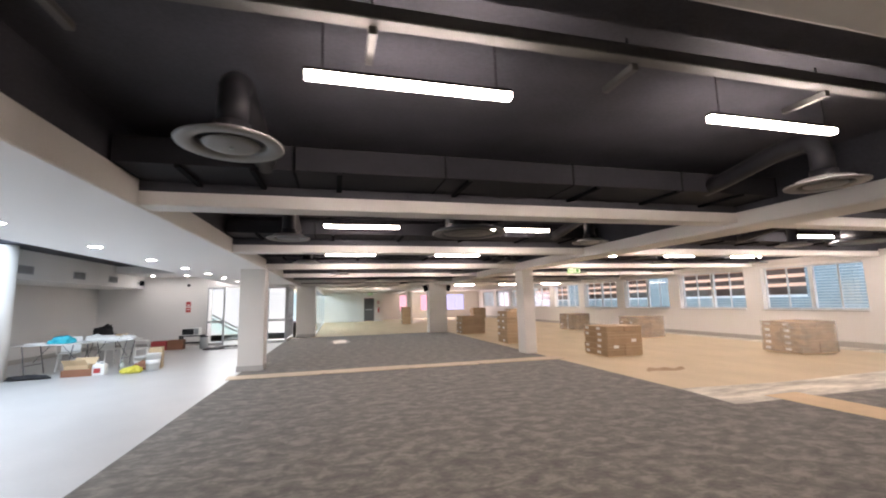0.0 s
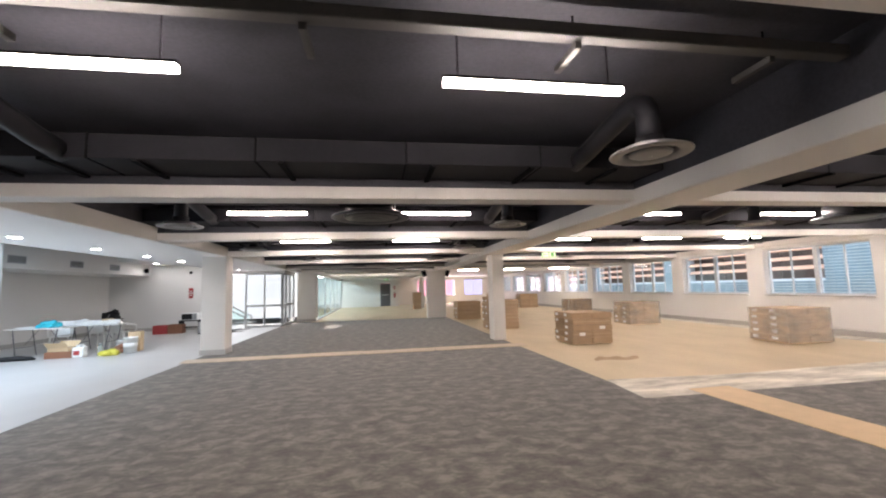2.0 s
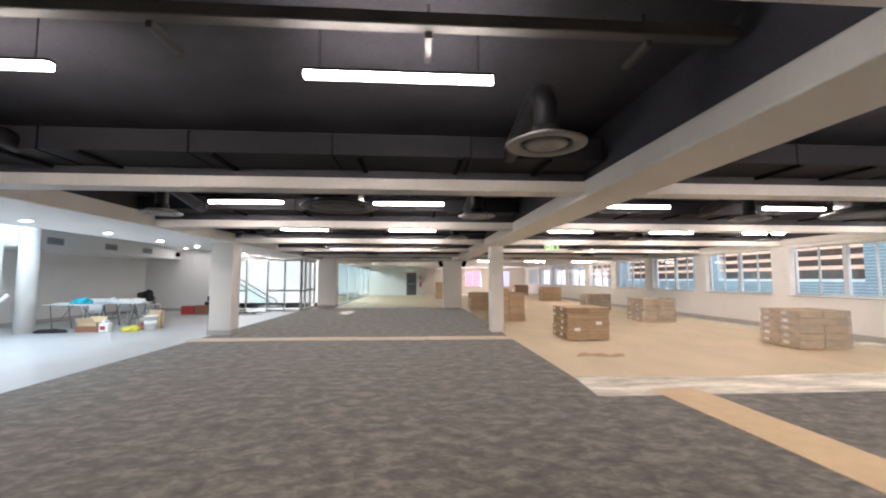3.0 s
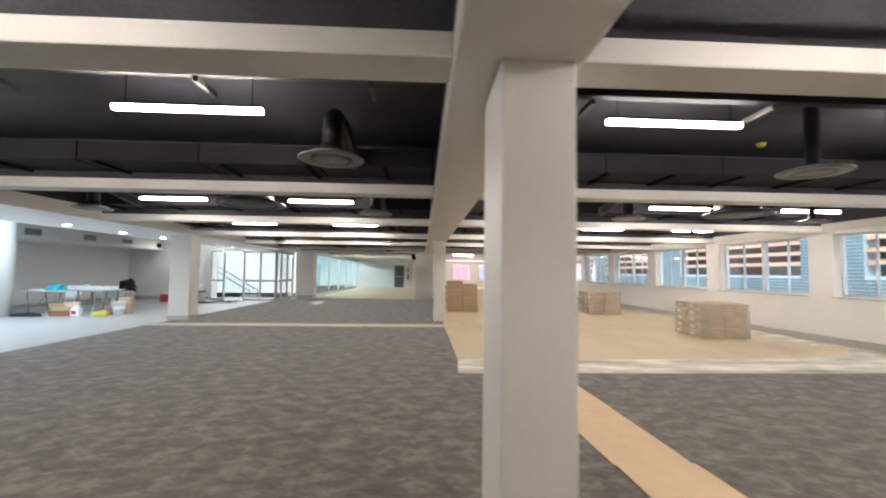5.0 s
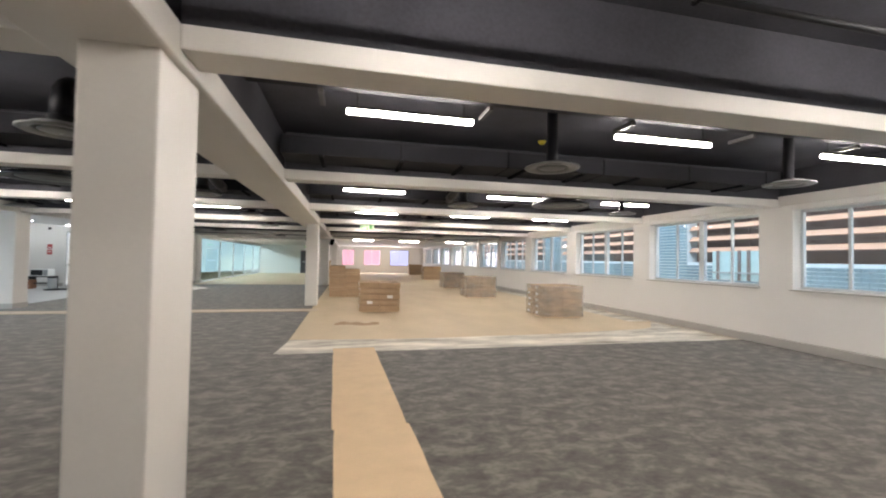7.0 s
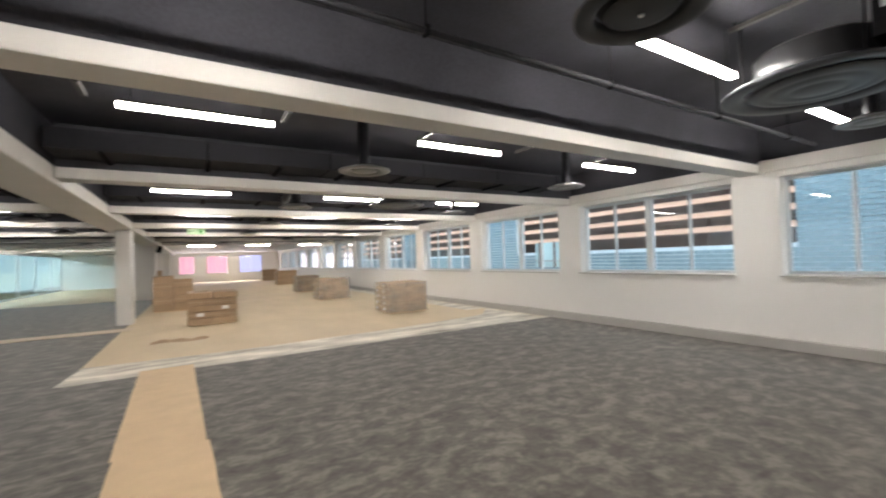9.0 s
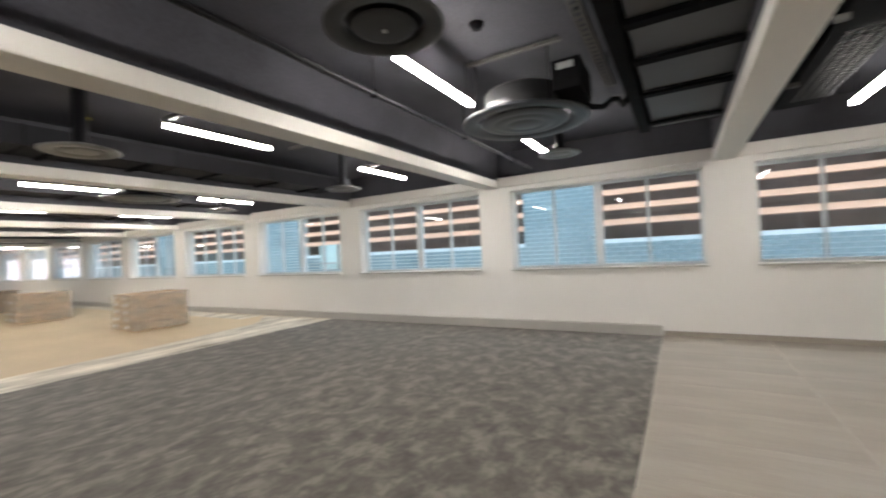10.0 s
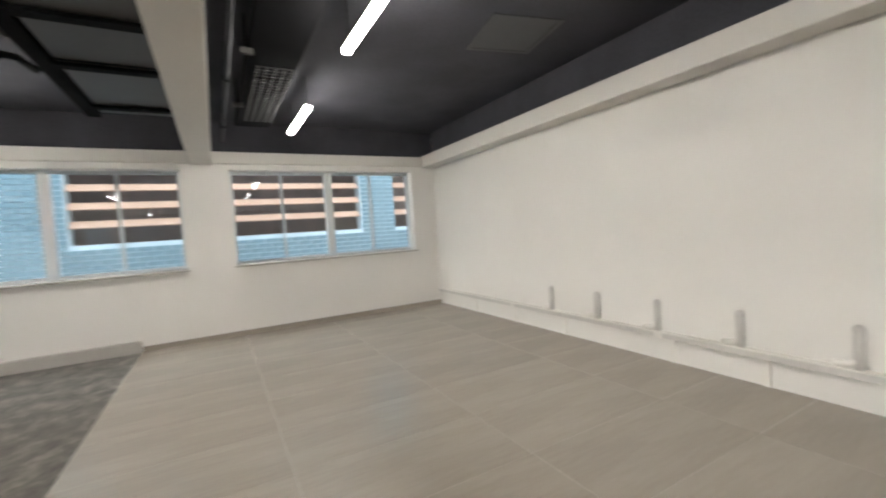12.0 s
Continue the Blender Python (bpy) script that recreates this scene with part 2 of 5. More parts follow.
def fixed(name, bm, mat, label="", category=""):
    return tagged(new(name, mesh_of(name, bm, mat)), label, category, kind="structure")


# ---- the large structure ----
EAST, SOUTH, WEST, NORTH, BACK = 14.4, -6.45, -9.03, 40.5, 19.5
CEIL = 3.12
PITCH, FIRST = 3.51, 0.752
BAYS = [FIRST + PITCH * k for k in range(-1, 12)]

# floors
fixed("floor_slab", boxes(((WEST - 0.4, SOUTH - 0.4, -0.3), (EAST + 0.4, NORTH + 0.4, -0.02))), M_GROUT, "concrete floor slab under the finishes", "floor")
fixed("floor_carpet", boxes(((-1.93, -1.89, -0.02), (5.88, 9.8, 0.0)), ((5.88, -1.89, -0.02), (EAST, 4.80, 0.0))), M_CARPET, "mottled dark grey office carpet", "carpet")
fixed("floor_carpet_north", boxes(((-1.93, 9.8, -0.02), (5.88, 21.2, 0.0))), M_CARPET, "mottled dark grey carpet beyond the cardboard strip", "carpet")
fixed("floor_boards", boxes(((5.88, 4.80, -0.02), (EAST, 21.2, -0.004)), ((-0.95, 21.2, -0.02), (EAST, NORTH, -0.004))), M_BOARD, "bare beige sub-floor with dust, still without carpet", "floor")
fixed("floor_pale_tile", boxes(((WEST, SOUTH, -0.02), (-1.93, 21.2, 0.0))), M_LIGHTTILE, "pale polished tile floor", "floor")

# ceiling with a roof light over the pale tiles
SKY = (-8.6, 2.0, -3.85, 11.4)
fixed("ceiling", boxes(
    ((SKY[2], SOUTH - 0.3, CEIL), (EAST + 0.4, 20.0, CEIL + 0.2)),
    ((-1.74, 20.0, CEIL), (EAST + 0.4, 22.5, CEIL + 0.2)),
    ((-0.92, 22.5, CEIL), (EAST + 0.4, NORTH + 0.4, CEIL + 0.2)),
    ((WEST - 0.3, SKY[3], CEIL), (SKY[2], 20.0, CEIL + 0.2)),
    ((WEST - 0.3, SOUTH - 0.3, CEIL), (SKY[2], SKY[1], CEIL + 0.2)),
    ((WEST - 0.3, SKY[1], CEIL), (SKY[0], SKY[3], CEIL + 0.2))), M_BLACK, "black painted concrete ceiling", "ceiling")

# beams across, white below and black above
for i, y in enumerate(BAYS):
    spans = [(-1.48, 5.40)]
    if y < 22.5:
        spans.append((6.0, EAST))
    for x0, x1 in spans:
        fixed("beam", boxes(((x0, y - 0.137, 2.487), (x1, y + 0.137, 2.62)), bevel=0.012), M_BEAM, "white painted concrete cross beam", "beam")
        fixed("beam_upper", boxes(((x0, y - 0.132, 2.621), (x1, y + 0.132, CEIL))), M_BLACK, "black painted upper part of a cross beam", "beam")
fixed("beam_main", boxes(((5.40, SOUTH, 2.432), (6.0, 40.5, 2.63)), bevel=0.02), M_BEAM, "white painted main beam over the columns", "beam")
fixed("beam_main_upper", boxes(((5.44, SOUTH, 2.631), (5.96, 40.5, CEIL))), M_BLACK, "black painted upper part of the main beam", "beam")
fixed("beam_fascia", boxes(((-1.68, SOUTH, 2.48), (-1.48, 21.7, 2.725)), bevel=0.01), M_BEAM, "beige painted edge beam of the soffit", "beam")
fixed("beam_fascia_upper", boxes(((-1.66, SOUTH, 2.726), (-1.50, 21.7, CEIL))), M_BLACK, "black upstand over the edge beam", "beam")
fixed("ceiling_soffit", boxes(((-3.85, SOUTH, 2.47), (-1.681, 19.1, 2.62)), ((-1.681, SOUTH, 2.47), (-1.484, 19.1, 2.479)), ((-7.449, 17.2, 2.85), (-3.851, 19.099, 3.1)), ((-7.449, 19.1, 2.85), (-5.001, BACK - 0.001, 3.1))), M_SOFFIT, "white plasterboard soffit with downlights", "ceiling")
fixed("ceiling_north", boxes(((5.88, 22.6, 2.6), (EAST, NORTH, 2.75))), M_SOFFIT, "white flat ceiling at the far end", "ceiling")

# columns
fixed("column_1", boxes(((5.615, 0.51, 0), (5.957, 1.04, 2.44)), bevel=0.012), M_BEAM, "white painted square column", "column")
fixed("column_2", boxes(((5.613, 11.18, 0), (5.957, 11.70, 2.44)), bevel=0.012), M_BEAM, "white painted square column", "column")
fixed("column_3", boxes(((4.90, 20.9, 0), (5.84, 21.5, 2.44)), bevel=0.012), M_BEAM, "wide white painted column", "column")
fixed("column_4", boxes(((5.6, 31.9, 0), (5.95, 32.4, 2.44)), bevel=0.012), M_BEAM, "white painted square column", "column")
for nm, x0, x1, y0, y1 in (("column_5", -2.04, -1.46, 11.0, 11.5), ("column_6", -1.68, -0.78, 21.7, 22.5), ("column_7", -2.04, -1.46, 0.5, 1.0)):
    fixed(nm, boxes(((x0, y0, 0), (x1, y1, 2.48)), bevel=0.012), M_BEAM, "white painted column with a grey base", "column")
    fixed("baseboard", boxes(((x0 - 0.015, y0 - 0.015, 0), (x1 + 0.015, y1 + 0.015, 0.13)), bevel=0.004), M_SKIRT, "grey skirting round a column", "baseboard")

# east wall with its row of windows
SILL, HEAD = 1.035, 2.42
WIN = [(0.415 + 3.515 * k - 2.905, 0.415 + 3.515 * k) for k in range(-1, 12) if 0.415 + 3.515 * k < NORTH]
items = [((EAST, SOUTH - 0.3, -0.02), (EAST + 0.3, NORTH + 0.3, SILL)), ((EAST, SOUTH - 0.3, HEAD), (EAST + 0.3, NORTH + 0.3, 2.67))]
edges_y = [SOUTH - 0.3] + [v for w in WIN for v in w] + [NORTH + 0.3]
for a, b in zip(edges_y[::2], edges_y[1::2]):
    items.append(((EAST, a, SILL), (EAST + 0.3, b, HEAD)))
fixed("wall_east", boxes(*items), M_WALL, "white painted wall with a row of windows", "wall")
fixed("wall_east_upper", boxes(((EAST + 0.001, SOUTH, 2.671), (EAST + 0.3, NORTH, CEIL))), M_BLACK, "black painted strip above the window wall", "wall")
fixed("beam_edge", boxes(((EAST - 0.06, SOUTH, 2.5), (EAST + 0.001, 22.4, 2.67)), bevel=0.01), M_BEAM, "white edge beam along the window wall", "beam")

fixed("wall_south", boxes(((WEST - 0.3, SOUTH - 0.3, -0.02), (EAST, SOUTH, 2.67))), M_WALLGLOSS, "white semi-gloss painted blank wall", "wall")
fixed("wall_south_upper", boxes(((WEST - 0.3, SOUTH - 0.3, 2.671), (EAST, SOUTH - 0.001, CEIL))), M_BLACK, "black strip above the blank wall", "wall")
fixed("beam_south", boxes(((5.88, SOUTH, 2.48), (EAST - 0.061, SOUTH + 0.25, 2.68)), bevel=0.012), M_BEAM, "white ledge beam on the blank wall", "beam")
fixed("wall_west", boxes(((WEST - 0.3, SOUTH, -0.02), (WEST, BACK, CEIL))), M_WALL, "grey-white painted side wall", "wall")
fixed("wall_bulkhead", boxes(((WEST, 11.55, 2.38), (-7.45, BACK, CEIL))), M_WALL, "white bulkhead over the work tables", "wall")
fixed("wall_north_west", boxes(((WEST - 0.3, BACK, -0.02), (-4.95, BACK + 0.3, CEIL))), M_WALL, "white painted back wall", "wall")
fixed("wall_north", boxes(((-0.9, 37.5, -0.02), (2.60, 37.8, CEIL)), ((3.52, 37.5, -0.02), (4.05, 37.8, CEIL)), ((2.60, 37.5, 2.08), (3.52, 37.8, CEIL)), ((4.05, 37.8, -0.02), (4.3, NORTH, CEIL))), M_WALL, "white end wall with a door", "wall")
FARW = [(6.22, 7.42), (8.32, 10.02), (10.98, 12.9)]
items = [((4.05, NORTH, -0.02), (EAST, NORTH + 0.3, 0.72)), ((4.05, NORTH, 2.33), (EAST, NORTH + 0.3, CEIL))]
ex = [4.05] + [v for w in FARW for v in w] + [EAST]
for a, b in zip(ex[::2], ex[1::2]):
    items.append(((a, NORTH, 0.72), (b, NORTH + 0.3, 2.33)))
fixed("wall_far_north", boxes(*items), M_WALL, "white far wall with three windows", "wall")

fixed("baseboard", boxes(((EAST - 0.11, -1.89, 0.0), (EAST - 0.001, NORTH, 0.145)), bevel=0.006), M_SKIRT, "grey skirting trunking along the window wall", "baseboard")
fixed("baseboard", boxes(((EAST - 0.05, SOUTH + 0.02, 0.0), (EAST - 0.001, -1.9, 0.06))), M_TILE, "low tile skirting", "baseboard")

# ---- windows ----
def window_unit(name, y0, y1, x, kind_label):
    """A four-light aluminium window in a wall that faces along x."""
    w, h = y1 - y0, HEAD - SILL
    win = thing(name, x, (y0 + y1) / 2, SILL, kind_label, "window", "windows of the east wall", kind="structure")
    hw = w / 2
    f = 0.045
    part("window_frame", boxes(((-0.03, -hw, 0), (0.03, hw, f)), ((-0.03, -hw, h - f), (0.03, hw, h)), ((-0.03, -hw, f), (0.03, -hw + f, h - f)), ((-0.03, hw - f, f), (0.03, hw, h - f)), bevel=0.004), M_ALU, win)
    part("mullion", boxes(((-0.05, -0.06, f), (0.05, 0.06, h - f)), bevel=0.004), M_ALU, win)
    for s in (-1, 1):
        part("mullion", boxes(((-0.025, s * hw / 2 - 0.02, f), (0.025, s * hw / 2 + 0.02, h - f)), bevel=0.003), M_ALU, win)
    cuts = [-hw + f, -hw / 2 - 0.02, -hw / 2 + 0.02, -0.06, 0.06, hw / 2 - 0.02, hw / 2 + 0.02, hw - f]
    for a, b in zip(cuts[::2], cuts[1::2]):
        p = part("pane", boxes(((-0.004, a, f), (0.004, b, h - f))), M_GLASS, win)
        p.visible_shadow = False
    # Shade on the board's front edge, made as a thin grey strip.
    part("sill_edge_shade", boxes(((-0.262, -hw - 0.02, -0.034), (-0.2555, hw + 0.02, -0.010))), M_SKIRT, win, "grey strip for the shaded front edge of the window board")
    part("window_sill", boxes(((-0.255, -hw - 0.02, -0.034), (-0.031, hw + 0.02, 0.0)), bevel=0.004), M_WHITEBOARD, win, "white window board")
    return win


first_win = None
for i, (y0, y1) in enumerate(WIN):
    if first_win is None:
        first_win = window_unit("window_1", y0, y1, EAST + 0.2, "white aluminium window with four panes")
    else:
        w2 = copy_thing(first_win, pose(EAST + 0.2, (y0 + y1) / 2, SILL))
        w2.name = "window_%d" % (i + 1)

# ---- lights ----
def linear_light(x, y, z):
    li = thing("linear_light", x, y, z, "suspended linear LED light, switched on, warm white", "ceiling light", "linear lights under the black ceiling")
    part("diffuser", boxes(((-0.588, -0.025, 0.0), (0.588, 0.025, 0.040)), bevel=0.006), M_LED, li, "glowing white diffuser")
    part("housing", boxes(((-0.592, -0.024, 0.0405), (0.592, 0.024, 0.058)), bevel=0.003), M_BLACKER, li)
    for s in (-1, 1):
        part("hanger", rod(bmesh.new(), (0.5 * s, 0, 0.0585), (0.5 * s, 0, CEIL - z), 0.003, 6), M_BLACKER, li)
    return li


# The lamp at x 13.0, y 13.6 is added unseen to light the cartons.
ROWY = [
    (-3.84, (7.35, 10.2, 12.84)), (-0.55, (0.69, 3.35, 7.40, 10.33, 12.97)), (2.08, (0.69, 3.355, 7.405, 10.155, 12.97)),
    (6.48, (0.66, 3.34, 7.33, 10.27, 12.97)), (10.32, (0.6, 3.36, 7.62, 10.43, 13.1)), (13.6, (0.6, 3.36, 7.5, 10.3, 13.0)), (18.9, (3.35, 10.3)), (27.5, (0.6, 3.4))]
lamp0 = None
for y, xs in ROWY:
    for x in xs:
        if lamp0 is None:
            lamp0 = linear_light(x, y, 2.742)
        else:
            copy_thing(lamp0, pose(x, y, 2.742))
for y in (23.6,):
    for x in (7.7, 10.5, 13.4):
        copy_thing(lamp0, pose(x, y, 2.5))

# ---- pallets of boxes ----
def box_stack(x, y, turn, w, d, heights, rows, deep, label, seed, wrapped=False, labels=()):
    """Cartons stacked in columns on a low board; heights gives each column's height."""
    rnd = random.Random(seed)
    st = thing("box_stack", x, y, 0, label, "box stack", "stacks of cartons on the bare floor", turn)
    part("base_board", boxes(((-w / 2 + 0.03, -d / 2 + 0.03, 0.0), (w / 2 - 0.03, d / 2 - 0.03, 0.02))), M_CARD, st)
    cols = len(heights)
    for c, h in enumerate(heights):
        n = max(2, round(rows * h / max(heights)))
        for r in range(n):
            for k in range(deep):
                z0 = 0.02 + (h - 0.02) * r / n
                z1 = 0.02 + (h - 0.02) * (r + 1) / n
                jx, jy = rnd.uniform(-0.014, 0.014), rnd.uniform(-0.014, 0.014)
                a = (-w / 2 + w * c / cols + 0.005 + jx, -d / 2 + d * k / deep + 0.005 + jy, z0 + 0.004)
                b = (a[0] + w / cols - 0.010, a[1] + d / deep - 0.010, z1 - 0.007)
                carton = part("carton", boxes((a, b), bevel=0.009), M_BOX, st)
                if r % 2 == 1 and k == 0:
                    part("tape", boxes(((a[0] + 0.02, a[1] - 0.003, (z0 + z1) / 2 - 0.012), (b[0] - 0.02, a[1] - 0.001, (z0 + z1) / 2 + 0.012))), M_TAPE, carton)
                if c == 0 and rnd.random() < 0.8:
                    u = a[1] + (b[1] - a[1]) * 0.55
                    part("label", boxes(((a[0] - 0.003, u, z0 + 0.05), (a[0] - 0.001, u + 0.16, z0 + 0.12))), M_LABEL, carton, "white paper label")
                if k == 0 and (c, r) in labels:
                    u = a[0] + (b[0] - a[0]) * 0.35
                    part("label", boxes(((u, a[1] - 0.004, z0 + 0.04), (u + 0.15, a[1] - 0.001, z0 + 0.12))), M_LABEL, carton, "white paper label")
    if wrapped:
        hw, hd, top = w / 2 + 0.02, d / 2 + 0.02, max(heights)
        part("stretch_film", boxes(((-hw, -hd, 0.03), (-hw + 0.001, hd, top)), ((-hw, -hd - 0.001, 0.03), (hw, -hd, top)), ((hw - 0.001, -hd, 0.03), (hw, hd, top))), M_WRAP, st, "wrinkled clear stretch film")
    return st


M_TAPE = material("packing_tape", (0.46, 0.34, 0.22), 0.3, vary=0.05)
box_stack(7.71, 10.07, 0, 1.08, 1.04, (0.80, 0.79), 5, 2, "stack of brown cartons with white labels on the bare floor", 1, labels=((0, 1), (1, 2)))
box_stack(12.26, 8.46, -4, 1.09, 1.06, (0.82, 0.82), 5, 2, "film-wrapped stack of flat brown cartons by the windows", 2, True)
box_stack(11.87, 13.92, -3, 1.12, 1.1, (0.82, 0.80), 5, 2, "film-wrapped stack of brown cartons by the windows", 3, True)
box_stack(12.08, 19.0, 0, 1.0, 1.1, (0.80, 0.80), 5, 2, "stack of brown cartons with loose film", 4, True)
box_stack(12.7, 27.6, 0, 1.25, 1.1, (0.95, 0.95), 5, 2, "stack of brown cartons at the far windows", 7)
box_stack(12.95, 36.6, 0, 1.2, 1.1, (0.95, 0.95), 5, 2, "stack of brown cartons near the far wall", 8)
box_stack(6.745, 14.35, 0, 1.10, 0.9, (1.16, 1.04), 5, 2, "tall uneven stack of brown cartons behind a column", 5)
box_stack(6.62, 19.4, 0, 1.15, 1.0, (0.85, 0.85), 4, 2, "stack of brown cartons on the bare floor", 6)
box_stack(5.25, 30.7, 0, 0.6, 0.8, (1.25,), 5, 1, "single column of cartons by a far column", 9)


def torn_sheet(name, outline, z, thick, mat, label, category, seed):
    """A flat sheet with an uneven outline and slightly lifted corners."""
    rnd = random.Random(seed)
    bm = bmesh.new()
    pts = []
    for (x0, y0), (x1, y1) in zip(outline, outline[1:] + outline[:1]):
        n = max(1, int(math.hypot(x1 - x0, y1 - y0) / 0.25))
        for i in range(n):
            t = i / n
            pts.append((x0 + (x1 - x0) * t + rnd.uniform(-0.004, 0.004), y0 + (y1 - y0) * t + rnd.uniform(-0.004, 0.004)))
    vs = [bm.verts.new((x, y, z + rnd.uniform(0, thick))) for x, y in pts]
    f = bm.faces.new(vs)
    g = bmesh.ops.extrude_face_region(bm, geom=[f])
    bmesh.ops.translate(bm, vec=(0, 0, thick), verts=[v for v in g["geom"] if isinstance(v, bmesh.types.BMVert)])
    bmesh.ops.recalc_face_normals(bm, faces=bm.faces)
    return tagged(new(name, mesh_of(name, bm, mat)), label, category)


# cardboard laid over the carpet, sheet by sheet
for i, (ya, yb) in enumerate(((-2.6, -0.55), (-0.56, 1.9), (1.89, 5.06))):
    dx = (0.0, 0.012, -0.008)[i]
    xa, xb = 6.818 - 0.031 * ya + dx, 6.818 - 0.031 * yb + dx
    torn_sheet("cardboard_sheet", [(xa, ya), (xa + 0.637, ya), (xb + 0.637, yb), (xb, yb)], 0.001 + 0.004 * (i % 2), 0.005, M_CARD, "brown cardboard floor protection on the carpet", "cardboard", 20 + i)
for i, (xa, xb) in enumerate(((-2.05, -0.03), (-0.04, 1.97), (1.96, 3.73), (3.72, 6.08))):
    torn_sheet("cardboard_sheet", [(xa + 0.03, 9.85), (xa + 0.12, 9.79), (xb - 0.06, 9.79), (xb, 9.87), (xb, 10.33), (xa, 10.31)], 0.001 + 0.004 * (i % 2), 0.007, M_CARDPALE, "brown cardboard strip across the carpet", "cardboard", 30 + i)
def curled_scrap(x, y, length, width, turn):
    """A wavy torn strip that lies on its front edge and curls up at the back."""
    rnd = random.Random(41)
    n, bm = 22, bmesh.new()
    rows = []
    for i in range(n + 1):
        u = i / n
        bend = 0.07 * math.sin(u * 7.2) + rnd.uniform(-0.006, 0.006)
        w = width * (0.45 + 0.55 * math.sin(math.pi * min(u * 1.15, 1.0))) + 0.02
        rows.append([bm.verts.new((length * (u - 0.5), bend + w * k / 3, 0.001 + 0.045 * (k / 3) ** 2 * (0.5 + 0.5 * math.sin(u * 9.0) ** 2))) for k in range(4)])
    for a, b in zip(rows, rows[1:]):
        for k in range(3):
            bm.faces.new((a[k], b[k], b[k + 1], a[k + 1]))
    g = bmesh.ops.extrude_face_region(bm, geom=list(bm.faces))
    bmesh.ops.translate(bm, vec=(0, 0, 0.004), verts=[v for v in g["geom"] if isinstance(v, bmesh.types.BMVert)])
    bmesh.ops.recalc_face_normals(bm, faces=bm.faces)
    ob = tagged(new("cardboard_scrap", mesh_of("cardboard_scrap", bm, M_BOX)), "curled torn scrap of brown cardboard on the bare floor", "cardboard")
    ob.matrix_basis = pose(x, y, -0.004, 0, 0, turn)


curled_scrap(7.07, 7.42, 0.95, 0.13, -2)

# pale dust and film along the edge of the bare floor
torn_sheet("floor_film", [(5.80, 4.79), (9.0, 4.80), (EAST - 0.14, 4.80), (EAST - 0.14, 6.3), (11.0, 5.85), (8.0, 5.72), (5.90, 5.9)], -0.003, 0.002, M_DUST, "whitish plastic film and dust along the floor edge", "plastic film", 42)
torn_sheet("floor_film", [(10.8, 4.95), (EAST - 0.14, 4.82), (EAST - 0.14, 7.2), (EAST - 0.9, 6.3), (12.2, 5.7)], -0.002, 0.002, M_DUST, "whitish plastic film by the window wall", "plastic film", 44)
torn_sheet("floor_film", [(EAST - 0.75, 7.2), (EAST - 0.14, 7.2), (EAST - 0.14, 20.0), (EAST - 0.5, 20.0)], -0.003, 0.002, M_DUST, "whitish dust along the window wall", "plastic film", 43)
torn_sheet("floor_film", [(12.3, 4.84), (13.4, 4.81), (EAST - 0.15, 4.81), (EAST - 0.15, 7.0), (13.7, 6.0), (13.1, 5.3)], 0.001, 0.002, M_DUST, "crumpled whitish plastic film in the corner by the windows", "plastic film", 45)

# ---- ceiling services ----
# Darker copy of diffuser_metal: the unlit underside is put into the colour.
M_PLATE0 = material("shaded_diffuser_metal", (0.028, 0.029, 0.032), 0.65, 0.0, vary=0.1, scale=6)


M_NECK = material("neck_black", (0.018, 0.018, 0.021), 0.45, vary=0.2, scale=4, spec=0.16)


def round_diffuser(x, y, z, ring_mat, tone, reach=1.2):
    d = thing("air_diffuser", x, y, z, "round %s air diffuser on a black duct" % tone, "air diffuser", "round air diffusers")
    part("ring", lathe([(0.198, 0.058), (0.192, 0.028), (0.196, 0.012), (0.210, 0.004), (0.276, 0.0), (0.290, 0.006), (0.292, 0.016), (0.268, 0.022), (0.210, 0.045), (0.199, 0.06)], caps=False), ring_mat, d, "flared ring")
    part("inner_cone", lathe([(0.005, -0.004), (0.115, 0.0), (0.150, 0.006), (0.155, 0.014), (0.14, 0.024), (0.005, 0.03)]), ring_mat, d)
    part("screw", lathe([(0.012, -0.012), (0.012, 0.0)], 10), M_GREYALU, d)
    part("spigot", tube([(0, 0, 0.11), (0, 0, 0.30), (0, 0.012, 0.35), (0, 0.045, 0.40), (0, 0.095, 0.435), (0, 0.16, 0.45), (0, 0.30, 0.45), (0, reach - 0.30, 0.34), (0, reach, 0.30)], 0.088, 24), M_NECK, d, "bent black spigot duct")
    part("plenum", lathe([(0.19, 0.062), (0.18, 0.068), (0.115, 0.076), (0.101, 0.088), (0.100, 0.14)], 28), M_NECK, d, "black neck duct")
    return d


dif0 = round_diffuser(-0.33, 2.46, 2.475, M_DIFF, "grey")
dark_dif = round_diffuser(9.15, -0.95, 2.55, M_PLATE0, "black", 1.1)
dark_dif.matrix_basis = pose(9.03, -1.0, 2.485, 0, 0, 180)
for x, y in ((4.42, 2.48), (-0.39, 6.0), (4.42, 5.98), (9.0, 6.0), (-0.39, 9.5), (4.45, 9.5), (9.05, 9.5), (0.35, 13.2), (4.25, 13.2), (8.95, 13.4), (1.65, 16.8), (10.9, 17.0), (3.5, 20.3), (8.6, 20.1)):
    copy_thing(dif0, pose(x, y, 2.475))

